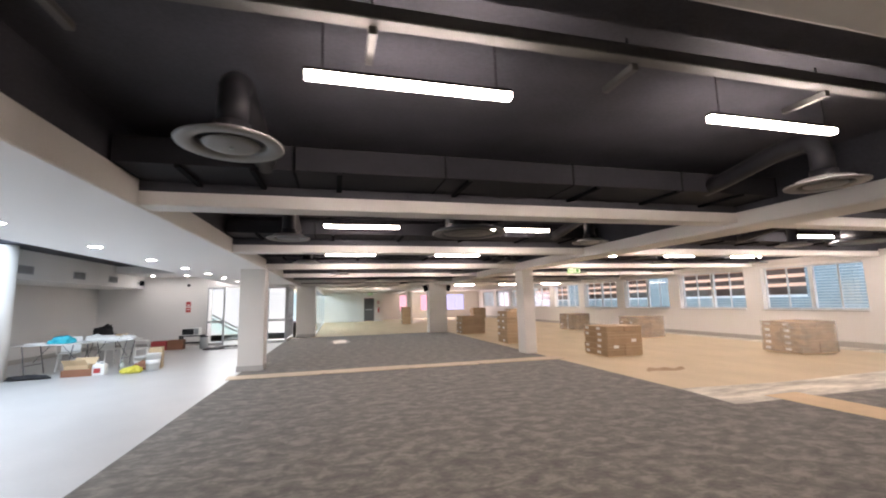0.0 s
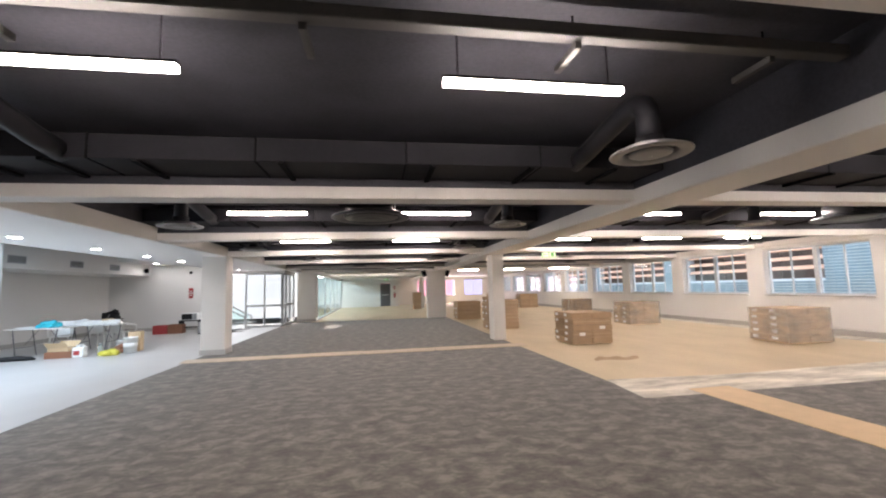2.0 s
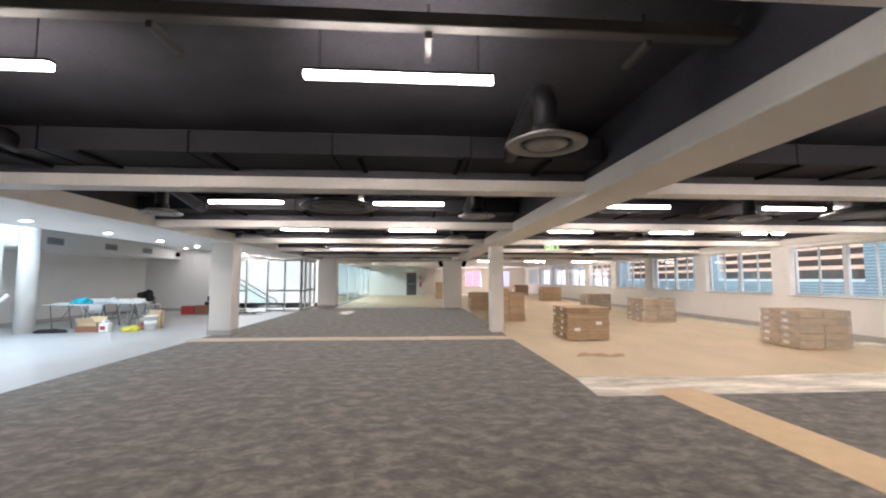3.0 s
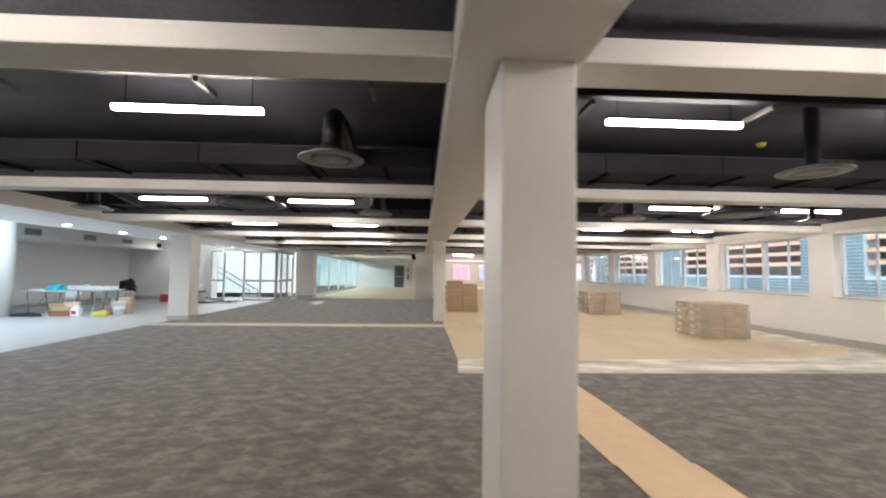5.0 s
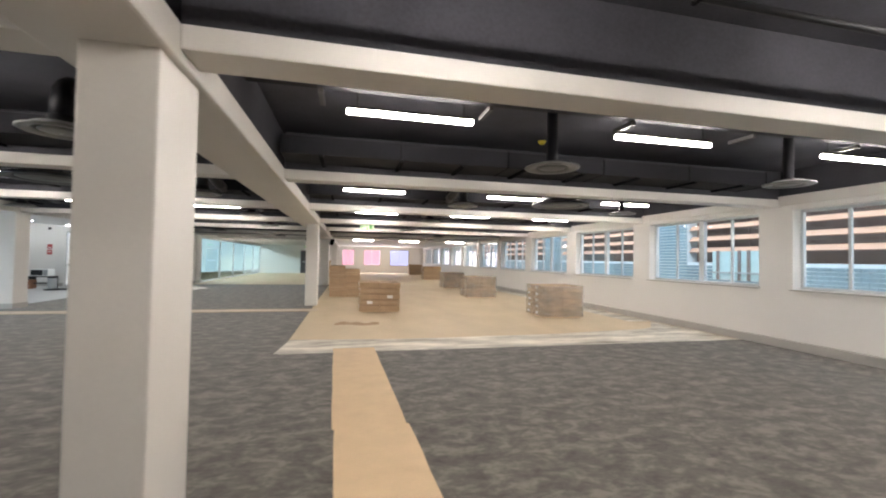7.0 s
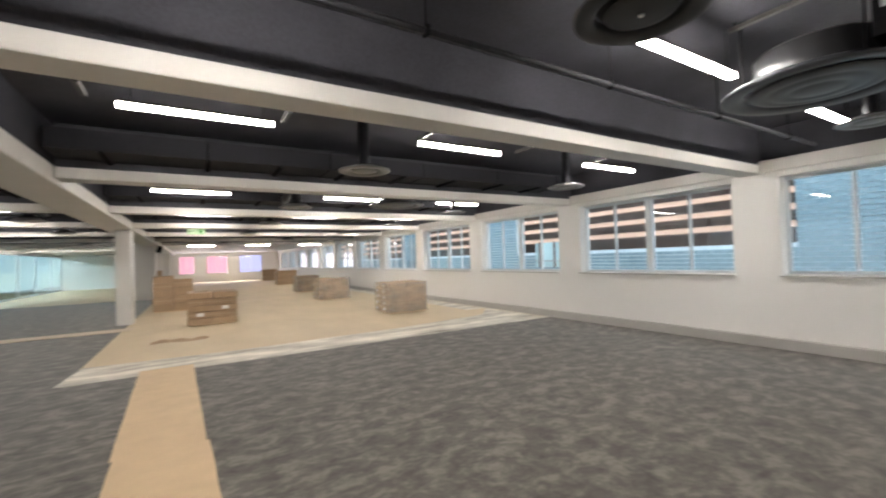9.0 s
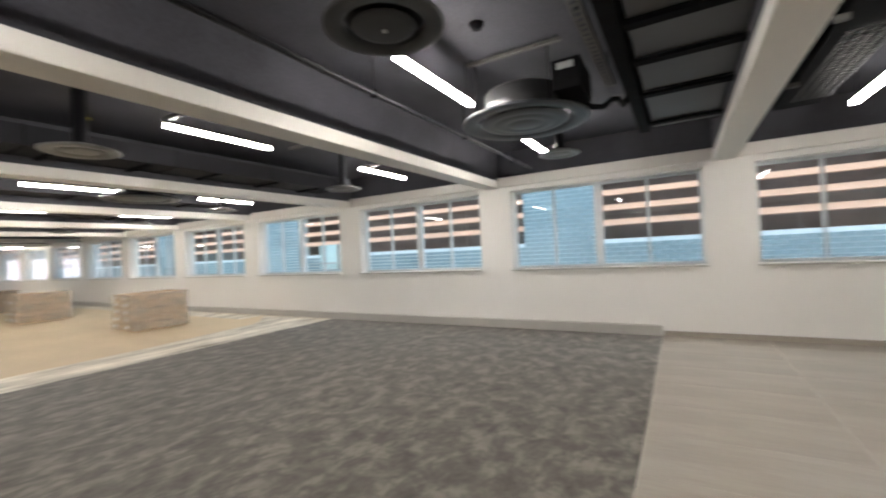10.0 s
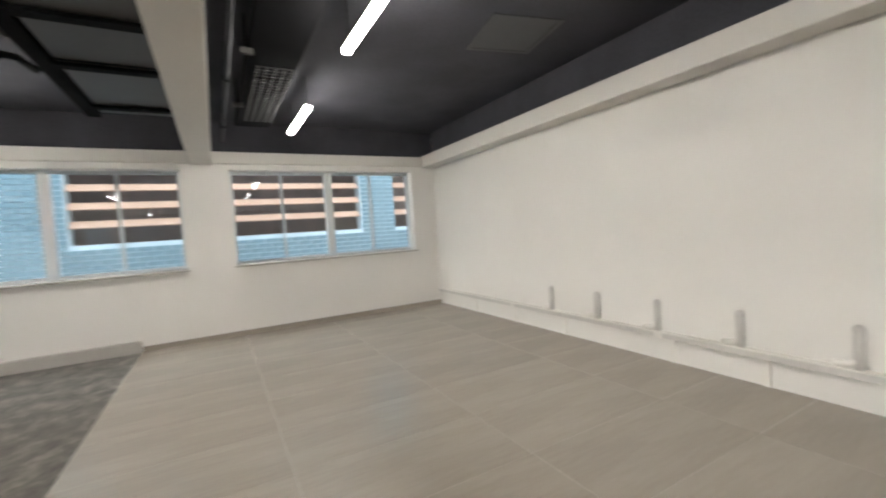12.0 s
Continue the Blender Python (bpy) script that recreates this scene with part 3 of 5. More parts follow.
def stem_diffuser(x, y, z, k=1.0):
    d = thing("air_diffuser", x, y, z, "round grey air diffuser on a thin black stem", "air diffuser", "round air diffusers")
    part("ring", lathe([(0.150, 0.05), (0.148, 0.02), (0.160, 0.004), (0.235, 0.0), (0.250, 0.008), (0.248, 0.018), (0.22, 0.024), (0.16, 0.045), (0.152, 0.052)], caps=False), M_DIFF, d, "flared ring").scale = (k, k, 1)
    part("inner_cone", lathe([(0.005, -0.004), (0.09, 0.0), (0.118, 0.006), (0.122, 0.014), (0.10, 0.024), (0.005, 0.03)]), M_DIFF, d).scale = (k, k, 1)
    part("neck", lathe([(0.15, 0.053), (0.14, 0.06), (0.062, 0.072), (0.050, 0.09), (0.048, CEIL - z)], 24), M_NECK, d, "black stem").scale = (k, k, 1)
    return d


stem_diffuser(9.05, 2.49, 2.47, 1.2)
stem0 = stem_diffuser(12.56, -0.94, 2.52)
stem1 = stem_diffuser(12.42, 2.50, 2.485, 1.12)
for x, y in ((12.6, 6.1), (12.6, 9.6), (12.2, 13.1)):
    copy_thing(stem1, pose(x, y, 2.485))



def cassette(x, y, z):
    c = thing("fan_coil_cassette", x, y, z, "large round grey air conditioning cassette under the ceiling", "air conditioner", "round cassettes")
    part("rim", lathe([(0.44, 0.08), (0.43, 0.05), (0.435, 0.025), (0.47, 0.010), (0.56, 0.0), (0.58, 0.012), (0.575, 0.03), (0.50, 0.06), (0.45, 0.075), (0.44, 0.08)], 56, False), M_CASS, c, "grey flared rim")
    part("plate", lathe([(0.01, -0.010), (0.14, -0.008), (0.16, 0.0), (0.18, -0.006), (0.27, -0.003), (0.29, 0.005), (0.31, -0.001), (0.385, 0.010), (0.405, 0.022), (0.36, 0.042), (0.01, 0.046)], 48), M_PLATE, c)
    part("body", lathe([(0.36, 0.076), (0.37, 0.10), (0.37, 0.27), (0.35, 0.29)], 40), M_CASSBODY, c, "brushed metal drum")
    part("control_box", boxes(((-0.42, -0.60, 0.09), (0.04, -0.375, 0.33)), bevel=0.008), M_BLACKER, c, "black control box")
    part("name_plate", boxes(((-0.427, -0.55, 0.25), (-0.421, -0.42, 0.30))), M_GREYALU, c, "pale plate")
    part("condensate_pipe", tube([(0.0, -0.5, 0.12), (0.15, -0.58, 0.08), (0.28, -0.66, 0.10), (0.36, -0.72, 0.18), (0.5, -0.76, 0.22), (0.8, -0.78, 0.24), (1.0, -0.80, 0.36), (1.02, -0.80, CEIL - z)], 0.026), M_BLACKER, c)
    for sx, sy in ((-0.33, -0.33), (0.33, -0.33), (-0.33, 0.33), (0.33, 0.33)):
        part("hanger", rod(bmesh.new(), (sx, sy, 0.07), (sx, sy, CEIL - z), 0.007, 6), M_BLACKER, c)
    return c


M_PLATE = material("cassette_plate", (0.042, 0.044, 0.047), 0.45, 0.1, vary=0.1, scale=6)
M_CASSBODY = material("drum_metal", (0.040, 0.040, 0.042), 0.3, 0.1, vary=0.1, scale=6, spec=0.35)
cas0 = cassette(11.18, -0.97, 2.555)
for x, y in ((2.27, 5.96), (11.1, 6.05), (2.4, 13.0), (2.9, 20.5), (10.3, 20.5)):
    copy_thing(cas0, pose(x, y, 2.585))


def duct_run(x0, x1, ya, yb, z0, z1, brackets, ends, skin, bw=0.024):
    """A flat duct along x on angle brackets; ends: which brackets have a riser, at the open side."""
    d = thing("air_duct", (x0 + x1) / 2, (ya + yb) / 2, z0, "flat dark grey air duct on black angle brackets", "air duct", "ducts along the beams")
    hx, hy, h = (x1 - x0) / 2, (yb - ya) / 2, z1 - z0
    n = max(1, round((x1 - x0) / 1.45))
    for i in range(n):
        a, b = -hx + 2 * hx * i / n, -hx + 2 * hx * (i + 1) / n
        part("duct_section", boxes(((a + 0.003, -hy, 0), (b - 0.003, hy, h)), bevel=0.006), skin, d)
        part("flange", boxes(((b - 0.014, -hy - 0.005, -0.005), (b - 0.002, hy + 0.005, h + 0.005))), M_BLACKER, d)
    for bx in brackets:
        u = bx - (x0 + x1) / 2
        br = part("bracket", boxes(((u - bw, -hy - 0.04, -0.036), (u + bw, hy + 0.02, -0.009)), bevel=0.003), M_BLACKER, d, "black angle bracket")
        part("riser", boxes(((u - 0.014, ends * (hy + 0.02) - 0.012, -0.009), (u + 0.014, ends * (hy + 0.02) + 0.012, CEIL - z0))), M_BLACKER, br)
    return d


M_PANEL = material("duct_panel", (0.062, 0.064, 0.068), 0.6, vary=0.15, scale=2.0, fine=30)
duct_run(-1.46, 5.38, 3.58, 4.14, 2.71, 2.93, (-0.98, -0.42, 0.29, 1.5, 2.9, 3.9, 4.8), 1, M_DUCT)
duct_run(6.02, 13.4, 3.58, 4.14, 2.71, 2.93, (6.5, 7.5, 8.32, 9.2, 10.1, 11.0, 12.0, 12.9), 1, M_DUCT)
duct_run(6.02, 12.95, -2.62, -1.96, 2.75, 2.97, (6.2, 7.0, 7.8, 8.6, 9.45, 10.21, 10.82, 11.62, 12.66), 1, M_PANEL, 0.045)
duct_run(-1.46, 5.38, -2.62, -1.96, 2.75, 2.97, (-1.0, 0.2, 1.4, 2.6, 3.8, 4.8), 1, M_PANEL)
duct_run(-1.46, 5.38, 7.1, 7.68, 2.74, 2.95, (-1.0, 0.2, 1.4, 2.6, 3.8, 4.8), 1, M_DUCT)
duct_run(6.02, 13.4, 7.1, 7.68, 2.74, 2.95, (6.5, 7.5, 8.5, 9.5, 10.5, 11.5, 12.5), 1, M_DUCT)

for yc in (10.6, 14.14, 17.7, 21.2):
    duct_run(-1.46, 5.38, yc, yc + 0.56, 2.74, 2.95, (-1.0, 0.8, 2.6, 4.4), 1, M_DUCT)
    duct_run(6.02, 13.4, yc, yc + 0.56, 2.74, 2.95, (6.5, 8.5, 10.5, 12.5), 1, M_DUCT)


sr = thing("strut_rail", 10.82, -1.0, 3.06, "thin dark steel strut fixed under the black ceiling", "strut")
part("rail", boxes(((-0.02, -0.42, 0.0), (0.02, 0.42, 0.03)), bevel=0.003), M_TRAY, sr)
for u in (-0.38, 0.38):
    part("stud", rod(bmesh.new(), (0, u, 0.03), (0, u, CEIL - 3.06), 0.006, 6), M_BLACKER, sr)
sl = thing("slotted_channel", 8.8, -1.69, 2.85, "grey slotted steel channel beside the flat duct", "steel channel")
slots = boxes(((-2.75, -0.035, 0), (2.75, -0.022, 0.004)), ((-2.75, 0.022, 0), (2.75, 0.035, 0.004)))
for k in range(74):
    box(slots, (-2.75 + 0.0745 * k, -0.0218, 0.0), (-2.75 + 0.0745 * k + 0.034, 0.0218, 0.004))
part("slotted_web", slots, M_TRAY, sl)
for v in (-0.035, 0.035):
    part("side", boxes(((-2.75, v - 0.003, 0.005), (2.75, v + 0.003, 0.04))), M_TRAY, sl)
for u in (-2.6, -1.3, 0.0, 1.3, 2.6):
    part("hanger", rod(bmesh.new(), (u, 0, 0.004), (u, 0, CEIL - 2.85), 0.006, 6), M_BLACKER, sl)
ch = thing("cable_channel", 11.0, -1.86, 2.77, "black cable channel with loose cables beside the duct", "cable channel")
part("channel", boxes(((-5.0, -0.055, 0), (2.2, 0.055, 0.008)), ((-5.0, -0.055, 0.009), (2.2, -0.047, 0.2)), ((-5.0, 0.047, 0.009), (2.2, 0.055, 0.2))), M_BLACKER, ch)
for i in range(3):
    part("cable", tube([(-2.3 + 0.45 * k, -0.03 + 0.025 * i, 0.02 + 0.012 * ((k + i) % 2)) for k in range(11)], 0.01, 6), M_BLACK, ch)
for u in (-2.2, -1.1, 0.0, 1.1, 2.1):
    part("hanger", rod(bmesh.new(), (u, 0.04, 0.009), (u, 0.04, CEIL - 2.77), 0.006, 6), M_BLACKER, ch)


def cable_tray(x0, x1, y0, y1, z, struts, reach, base):
    t = thing("cable_tray", (x0 + x1) / 2, (y0 + y1) / 2, z, "grey steel cable tray on struts under the black ceiling", "cable tray", "cable trays")
    hx, hy = (x1 - x0) / 2, (y1 - y0) / 2
    part("tray_base", boxes(((-hx, -hy, 0), (hx, hy, 0.004))), base, t)
    for s in (-1, 1):
        part("tray_side", boxes(((-hx, s * hy - 0.004, 0.005), (hx, s * hy + 0.004, 0.075))), base, t)
    for sx in struts:
        u = sx - (x0 + x1) / 2
        part("strut", boxes(((u - 0.02, hy - 0.03, -0.045), (u + 0.02, hy + reach, -0.002)), bevel=0.004), M_TRAY, t, "slotted steel strut")
        part("drop_rod", rod(bmesh.new(), (u, hy + 0.02, -0.002), (u, hy + 0.02, CEIL - z), 0.006, 6), M_BLACKER, t)
    rnd = random.Random(int(x0 * 10))
    for i in range(6 if hy > 0.1 else 2):
        yy = -hy + 0.03 + (2 * hy - 0.06) * i / (5 if hy > 0.1 else 1)
        part("cable", tube([(-hx + 2 * hx * k / 8, yy + rnd.uniform(-0.01, 0.01), 0.014 + rnd.uniform(0, 0.012)) for k in range(9)], 0.008, 6), M_CABLE, t)
    return t


M_CABLE = material("grey_cable", (0.10, 0.10, 0.10), 0.5, vary=0.2)
cable_tray(-1.4, 5.38, 1.79, 1.87, 2.93, (-0.98, 0.44, 1.98, 3.53, 4.85), 0.26, M_TRAY)
cable_tray(6.02, 13.9, 1.80, 1.88, 2.86, (6.6, 8.1, 9.6, 11.1, 12.6), 0.28, M_DUCT)
cable_tray(6.02, 13.6, -3.60, -3.20, 2.86, (7.0, 8.4, 9.8, 11.2, 12.6), 0.06, M_BLACKER)
cable_tray(-1.4, 5.38, 5.3, 5.38, 2.93, (-1.0, 0.8, 2.6, 4.4), 0.28, M_TRAY)
cable_tray(6.02, 13.9, 5.3, 5.38, 2.93, (6.6, 8.1, 9.6, 11.1, 12.6), 0.28, M_TRAY)

for yy, zz, r, x0, x1 in ((-0.06, 2.73, 0.020, 6.02, 14.2), (1.22, 3.02, 0.022, -1.4, 5.38), (-3.05, 2.8, 0.018, 6.02, 14.2), (5.4, 2.98, 0.025, -1.4, 5.38)):
    p = thing("service_pipe", (x0 + x1) / 2, yy, zz, "black painted service pipe under the ceiling", "pipe", "service pipes")
    L = (x1 - x0) / 2
    part("pipe", rod(bmesh.new(), (-L, 0, 0), (L, 0, 0), r, 20), M_NECK, p)
    for i in range(5):
        u = -L + 2 * L * (i + 0.5) / 5
        part("clip", boxes(((u - 0.012, -r - 0.008, -r - 0.008), (u + 0.012, r + 0.008, r + 0.008)), ((u - 0.004, -0.004, r + 0.008), (u + 0.004, 0.004, CEIL - zz)), bevel=0.002), M_BLACKER, p)

# open-mesh cable basket next to the tray in the last bay
M_WIRE = material("dark_wire", (0.05, 0.049, 0.048), 0.5, 0.2, vary=0.15)
bas = thing("cable_basket", 12.1, -3.42, 2.80, "black wire cable basket under the ceiling", "cable basket")
for i in range(5):
    part("wire", rod(bmesh.new(), (-0.7, -0.14 + 0.07 * i, 0), (1.0, -0.14 + 0.07 * i, 0), 0.005, 6), M_WIRE, bas)
for i in range(24):
    part("cross_wire", rod(bmesh.new(), (-0.7 + 1.7 * i / 23, -0.16, 0.006), (-0.7 + 1.7 * i / 23, 0.16, 0.006), 0.004, 6), M_WIRE, bas)


def detector(x, y, mat, label):
    d = thing("smoke_detector", x, y, CEIL, label, "smoke detector")
    part("base", lathe([(0.05, -0.018), (0.056, -0.012), (0.056, -0.001)], 24), mat, d)
    part("head", lathe([(0.018, -0.05), (0.036, -0.044), (0.042, -0.019)], 24), mat, d)


M_YELLOW = material("yellow_cap", (0.62, 0.50, 0.05), 0.4, vary=0.05)
detector(9.46, 3.57, M_YELLOW, "smoke detector under a yellow dust cap")
detector(10.3, -0.92, M_BLACKER, "small black smoke detector on the ceiling")

hatch = thing("ceiling_hatch", 10.72, -5.42, CEIL, "square black access hatch in the ceiling", "hatch", turn=-12)
part("frame", boxes(((-0.34, -0.34, -0.012), (0.34, -0.30, -0.001)), ((-0.34, 0.30, -0.012), (0.34, 0.34, -0.001)), ((-0.34, -0.30, -0.012), (-0.30, 0.30, -0.001)), ((0.30, -0.30, -0.012), (0.34, 0.30, -0.001))), M_PANEL, hatch)
part("panel", boxes(((-0.295, -0.295, -0.008), (0.295, 0.295, -0.001)), bevel=0.002), M_PANEL, hatch)

# exit sign
def exit_sign(x, y, z, face):
    e = thing("exit_sign", x, y, z, "green and white exit sign hung from the ceiling", "exit sign", turn=face)
    part("body", boxes(((-0.215, -0.02, -0.085), (0.215, 0.02, 0.085)), bevel=0.006), M_EXITG, e)
    for a, b in ((-0.20, -0.015), (0.015, 0.20)):
        part("panel", boxes(((a, -0.024, -0.07), (b, -0.0205, 0.07))), M_EXITW, e, "lit white panel")
    part("arrow", boxes(((-0.18, -0.028, -0.012), (-0.05, -0.0245, 0.012)), ((-0.18, -0.028, -0.045), (-0.155, -0.0245, 0.045))), M_EXITD, e, "green arrow shape")
    part("doorway", boxes(((0.06, -0.028, -0.055), (0.16, -0.0245, 0.055))), M_EXITD, e, "green door shape")
    for s in (-0.17, 0.17):
        part("hanger", rod(bmesh.new(), (s, 0, 0.085), (s, 0, CEIL - z), 0.005, 6), M_BLACKER, e)


M_EXITD = material("sign_green", (0.10, 0.32, 0.08), 0.5, vary=0.03)
exit_sign(7.40, 11.29, 2.415, 0)
exit_sign(3.15, 37.3, 2.4, 0)

# downlights in the soffit
def downlight(x, y, z):
    d = thing("downlight", x, y, z, "round recessed downlight, switched on, in the white soffit", "downlight", "downlights in the soffit")
    part("trim_ring", lathe([(0.085, -0.002), (0.105, -0.008), (0.11, -0.001), (0.11, 0.0)], 28), M_TRUNK, d)
    part("lens", lathe([(0.005, -0.004), (0.078, -0.003), (0.078, -0.001)], 28), M_SPOT, d, "glowing lens")
    return d


dl0 = downlight(-3.15, 5.1, 2.47)
for x, y in ((-3.15, 3.5), (-3.15, 1.7), (-3.15, 6.95), (-3.15, 8.83), (-3.15, 10.65), (-3.15, 12.45), (-3.2, 14.25), (-3.2, 16.05), (-3.2, 17.5), (-3.2, 18.7)):
    copy_thing(dl0, pose(x, y, 2.47))
for x in (-6.8, -5.6, -4.4):
    copy_thing(dl0, pose(x, 18.6, 2.85))


def loudspeaker(x, y, z, turn, k=1.0):
    s = thing("loudspeaker", x, y, z, "black wall loudspeaker tilted from the column", "loudspeaker", "loudspeakers", turn)
    part("cabinet", box(bmesh.new(), (-0.11 * k, -0.10 * k, -0.16 * k), (0.11 * k, 0.10 * k, 0.16 * k), 0.015 * k, pose(0, -0.14, 0, 18 if k == 1 else 0)), M_BLACKER, s)
    part("bracket", boxes(((-0.03, -0.09, -0.03), (0.03, 0.0, 0.03)), bevel=0.004), M_GREYALU, s)


loudspeaker(4.90, 21.1, 2.28, -90)
loudspeaker(5.84, 21.1, 2.28, 90)
loudspeaker(-7.45, 18.96, 2.58, 90, 0.6)

# ---- blank wall: trunking with risers and brackets ----
# Darker copy of white_plastic: shading of trunk front and risers in its colour.
M_RISER = material("shaded_white_plastic", (0.58, 0.565, 0.54), 0.4, vary=0.05)
tr = thing("wall_trunking", 9.6, SOUTH, 0.22, "white plastic cable trunking along the blank wall", "trunking")
for i in range(5):
    a = -6.0 + 2.15 * i
    part("trunk_section", boxes(((a + 0.002, 0.001, 0), (a + 2.148, 0.056, 0.046)), bevel=0.004), M_RISER, tr)
    # The bright upper side of the trunk is a strip of lighter plastic.
    part("lit_top", boxes(((a + 0.002, 0.001, 0.0465), (a + 2.148, 0.064, 0.060)), bevel=0.004), M_TRUNK, tr, "lighter top of the trunking, its lit look put into the colour")
    part("joint_cover", boxes(((a - 0.035, 0.0565, -0.005), (a + 0.035, 0.070, 0.066)), bevel=0.003), M_TRUNK, tr)
for bx in (11.46, 10.77, 10.07, 9.37, 8.68, 7.98, 7.29, 6.6):
    u = bx - 9.6
    riser = rod(bmesh.new(), (u, 0.030, 0.0605), (u, 0.030, 0.325), 0.030, 18)
    bmesh.ops.create_uvsphere(riser, u_segments=18, v_segments=8, radius=0.0295, matrix=pose(u, 0.030, 0.325))
    for f in riser.faces:
        f.smooth = len(f.verts) < 8
    r = part("riser", riser, M_RISER, tr, "short rounded cable riser")
    part("elbow", tube([(u - 0.004, 0.03, 0.14), (u + 0.012, 0.034, 0.105), (u + 0.05, 0.036, 0.084), (u + 0.13, 0.036, 0.076)], 0.026, 12), M_TRUNK, r)
for bx in (13.2, 12.21, 11.27, 9.93, 9.2, 8.4):
    u = bx - 9.6
    part("leg", boxes(((u - 0.025, 0.001, -0.22), (u + 0.025, 0.02, -0.001)), bevel=0.003), M_TRUNK, tr)

# ---- tiled floor of the south strip ----
tf = tagged(new("floor_tiled", mesh_of("floor_tiled", boxes(((-2.029, SOUTH, -0.02), (EAST, -1.891, -0.0012))), M_GROUT)), "grey floor of large rectangular tiles", "floor", kind="structure")
TX, TY = 0.632, 1.25
tile_me = mesh_of("tile", boxes(((-TX / 2 + 0.002, -TY / 2 + 0.002, -0.008), (TX / 2 - 0.002, TY / 2 - 0.002, 0.0))), M_TILE)
for ix in range(26):
    for iy in range(4):
        cx = 13.96 - TX * (ix + 0.5) + 0.0
        cy = -1.895 - TY * (iy + 0.5)
        if cy - TY / 2 < SOUTH - 0.05:
            y0, y1 = SOUTH + 0.002, cy + TY / 2 - 0.003
            t = new("tile", mesh_of("tile_cut", boxes(((-TX / 2 + 0.003, y0 - cy, -0.008), (TX / 2 - 0.003, y1 - cy, 0.0))), M_TILE))
        else:
            t = new("tile", tile_me)
        t.matrix_basis = pose(cx, cy, 0)
        t.parent = tf
for iy in range(4):
    ya, yb = -1.895 - TY * (iy + 1) + 0.003, -1.895 - TY * iy - 0.003
    t = new("tile", mesh_of("tile_edge", boxes(((13.963, max(ya, SOUTH + 0.002), -0.008), (EAST - 0.001, yb, 0.0))), M_TILE))
    t.parent = tf

# ---- entrance glazing ----
ENTRY = 19.15
def glazed_screen(name, x, y, turn, cuts, height, transom, label, glass, metal=None):
    """A framed glass screen along local x; cuts are the mullion places."""
    s = thing(name, x, y, 0, label, "glazed screen", turn=turn, kind="structure")
    w0, w1 = cuts[0], cuts[-1]
    part("head_rail", boxes(((w0, -0.04, height - 0.07), (w1, 0.04, height)), bevel=0.004), metal or M_GREYALU, s)
    part("bottom_rail", boxes(((w0, -0.04, 0.0), (w1, 0.04, 0.10)), bevel=0.004), metal or M_GREYALU, s)
    for c in cuts:
        part("mullion", boxes(((c - 0.035, -0.045, 0.0), (c + 0.035, 0.045, height - 0.001)), bevel=0.004), metal or M_GREYALU, s)
    for a, b in zip(cuts, cuts[1:]):
        zs = [0.10, height - 0.07]
        if transom:
            part("transom", boxes(((a + 0.036, -0.035, transom - 0.045), (b - 0.036, 0.035, transom + 0.045)), bevel=0.004), metal or M_GREYALU, s)
            zs = [0.10, transom - 0.045, transom + 0.045, height - 0.07]
        for z0, z1 in zip(zs[::2], zs[1::2]):
            p = part("pane", boxes(((a + 0.036, -0.004, z0), (b - 0.036, 0.004, z1))), glass, s)
            p.visible_shadow = False
    return s


glazed_screen("window_entry", 0, ENTRY, 0, (-4.95, -4.32), 2.38, 0.95, "grey framed entrance glazing", M_GLASS)
leaf = fixed("pane_open_side", boxes(((-4.28, ENTRY - 0.005, 0.02), (-3.40, ENTRY + 0.005, 2.3))), M_GLASS, "frameless clear glass door leaf", "door")
leaf.visible_shadow = False
glazed_screen("door_entry", 0, ENTRY, 0, (-3.37, -2.60, -1.87), 2.38, 0.95, "grey framed glass entrance door beside an open leaf", M_GLASS)
glazed_screen("window_return", -1.85, 0, 90, (19.2, 19.85, 20.75, 21.68), 2.38, 0.95, "grey framed glass return of the entrance", M_GLASS)
glazed_screen("window_gallery", -0.82, 0, 90, (22.55, 25.9, 28.9, 31.9, 34.9, 37.48), 2.42, 0, "floor-to-ceiling greenish glass wall", M_GGLASS, M_ALU)
fixed("wall_over_glass", boxes(((-4.95, 19.1, 2.385), (-1.75, 19.2, CEIL)), ((-1.92, 19.201, 2.385), (-1.75, 21.69, CEIL)), ((-0.92, 22.51, 2.425), (-0.75, 37.5, CEIL))), M_WALL, "white wall above the glazing", "wall")
fixed("wall_entry_return", boxes(((-5.0, 19.1, 0), (-4.951, BACK, CEIL))), M_WALL, "white return wall beside the entrance", "wall")
part_door = thing("door_1", 3.06, 37.62, 0, "closed dark grey flush door in the end wall", "door", kind="structure")
part("leaf", boxes(((-0.43, -0.03, 0.01), (0.43, 0.03, 2.04)), bevel=0.006), material("grey_door", (0.10, 0.10, 0.105), 0.5, vary=0.08), part_door)
part("door_frame", boxes(((-0.46, -0.12, 0), (-0.431, 0.06, 2.08)), ((0.431, -0.12, 0), (0.46, 0.06, 2.08)), ((-0.431, -0.12, 2.05), (0.431, 0.06, 2.08))), M_GREYALU, part_door)
part("push_bar", boxes(((-0.30, -0.075, 1.0), (0.30, -0.045, 1.05)), bevel=0.006), M_ALU, part_door, "pale push bar")

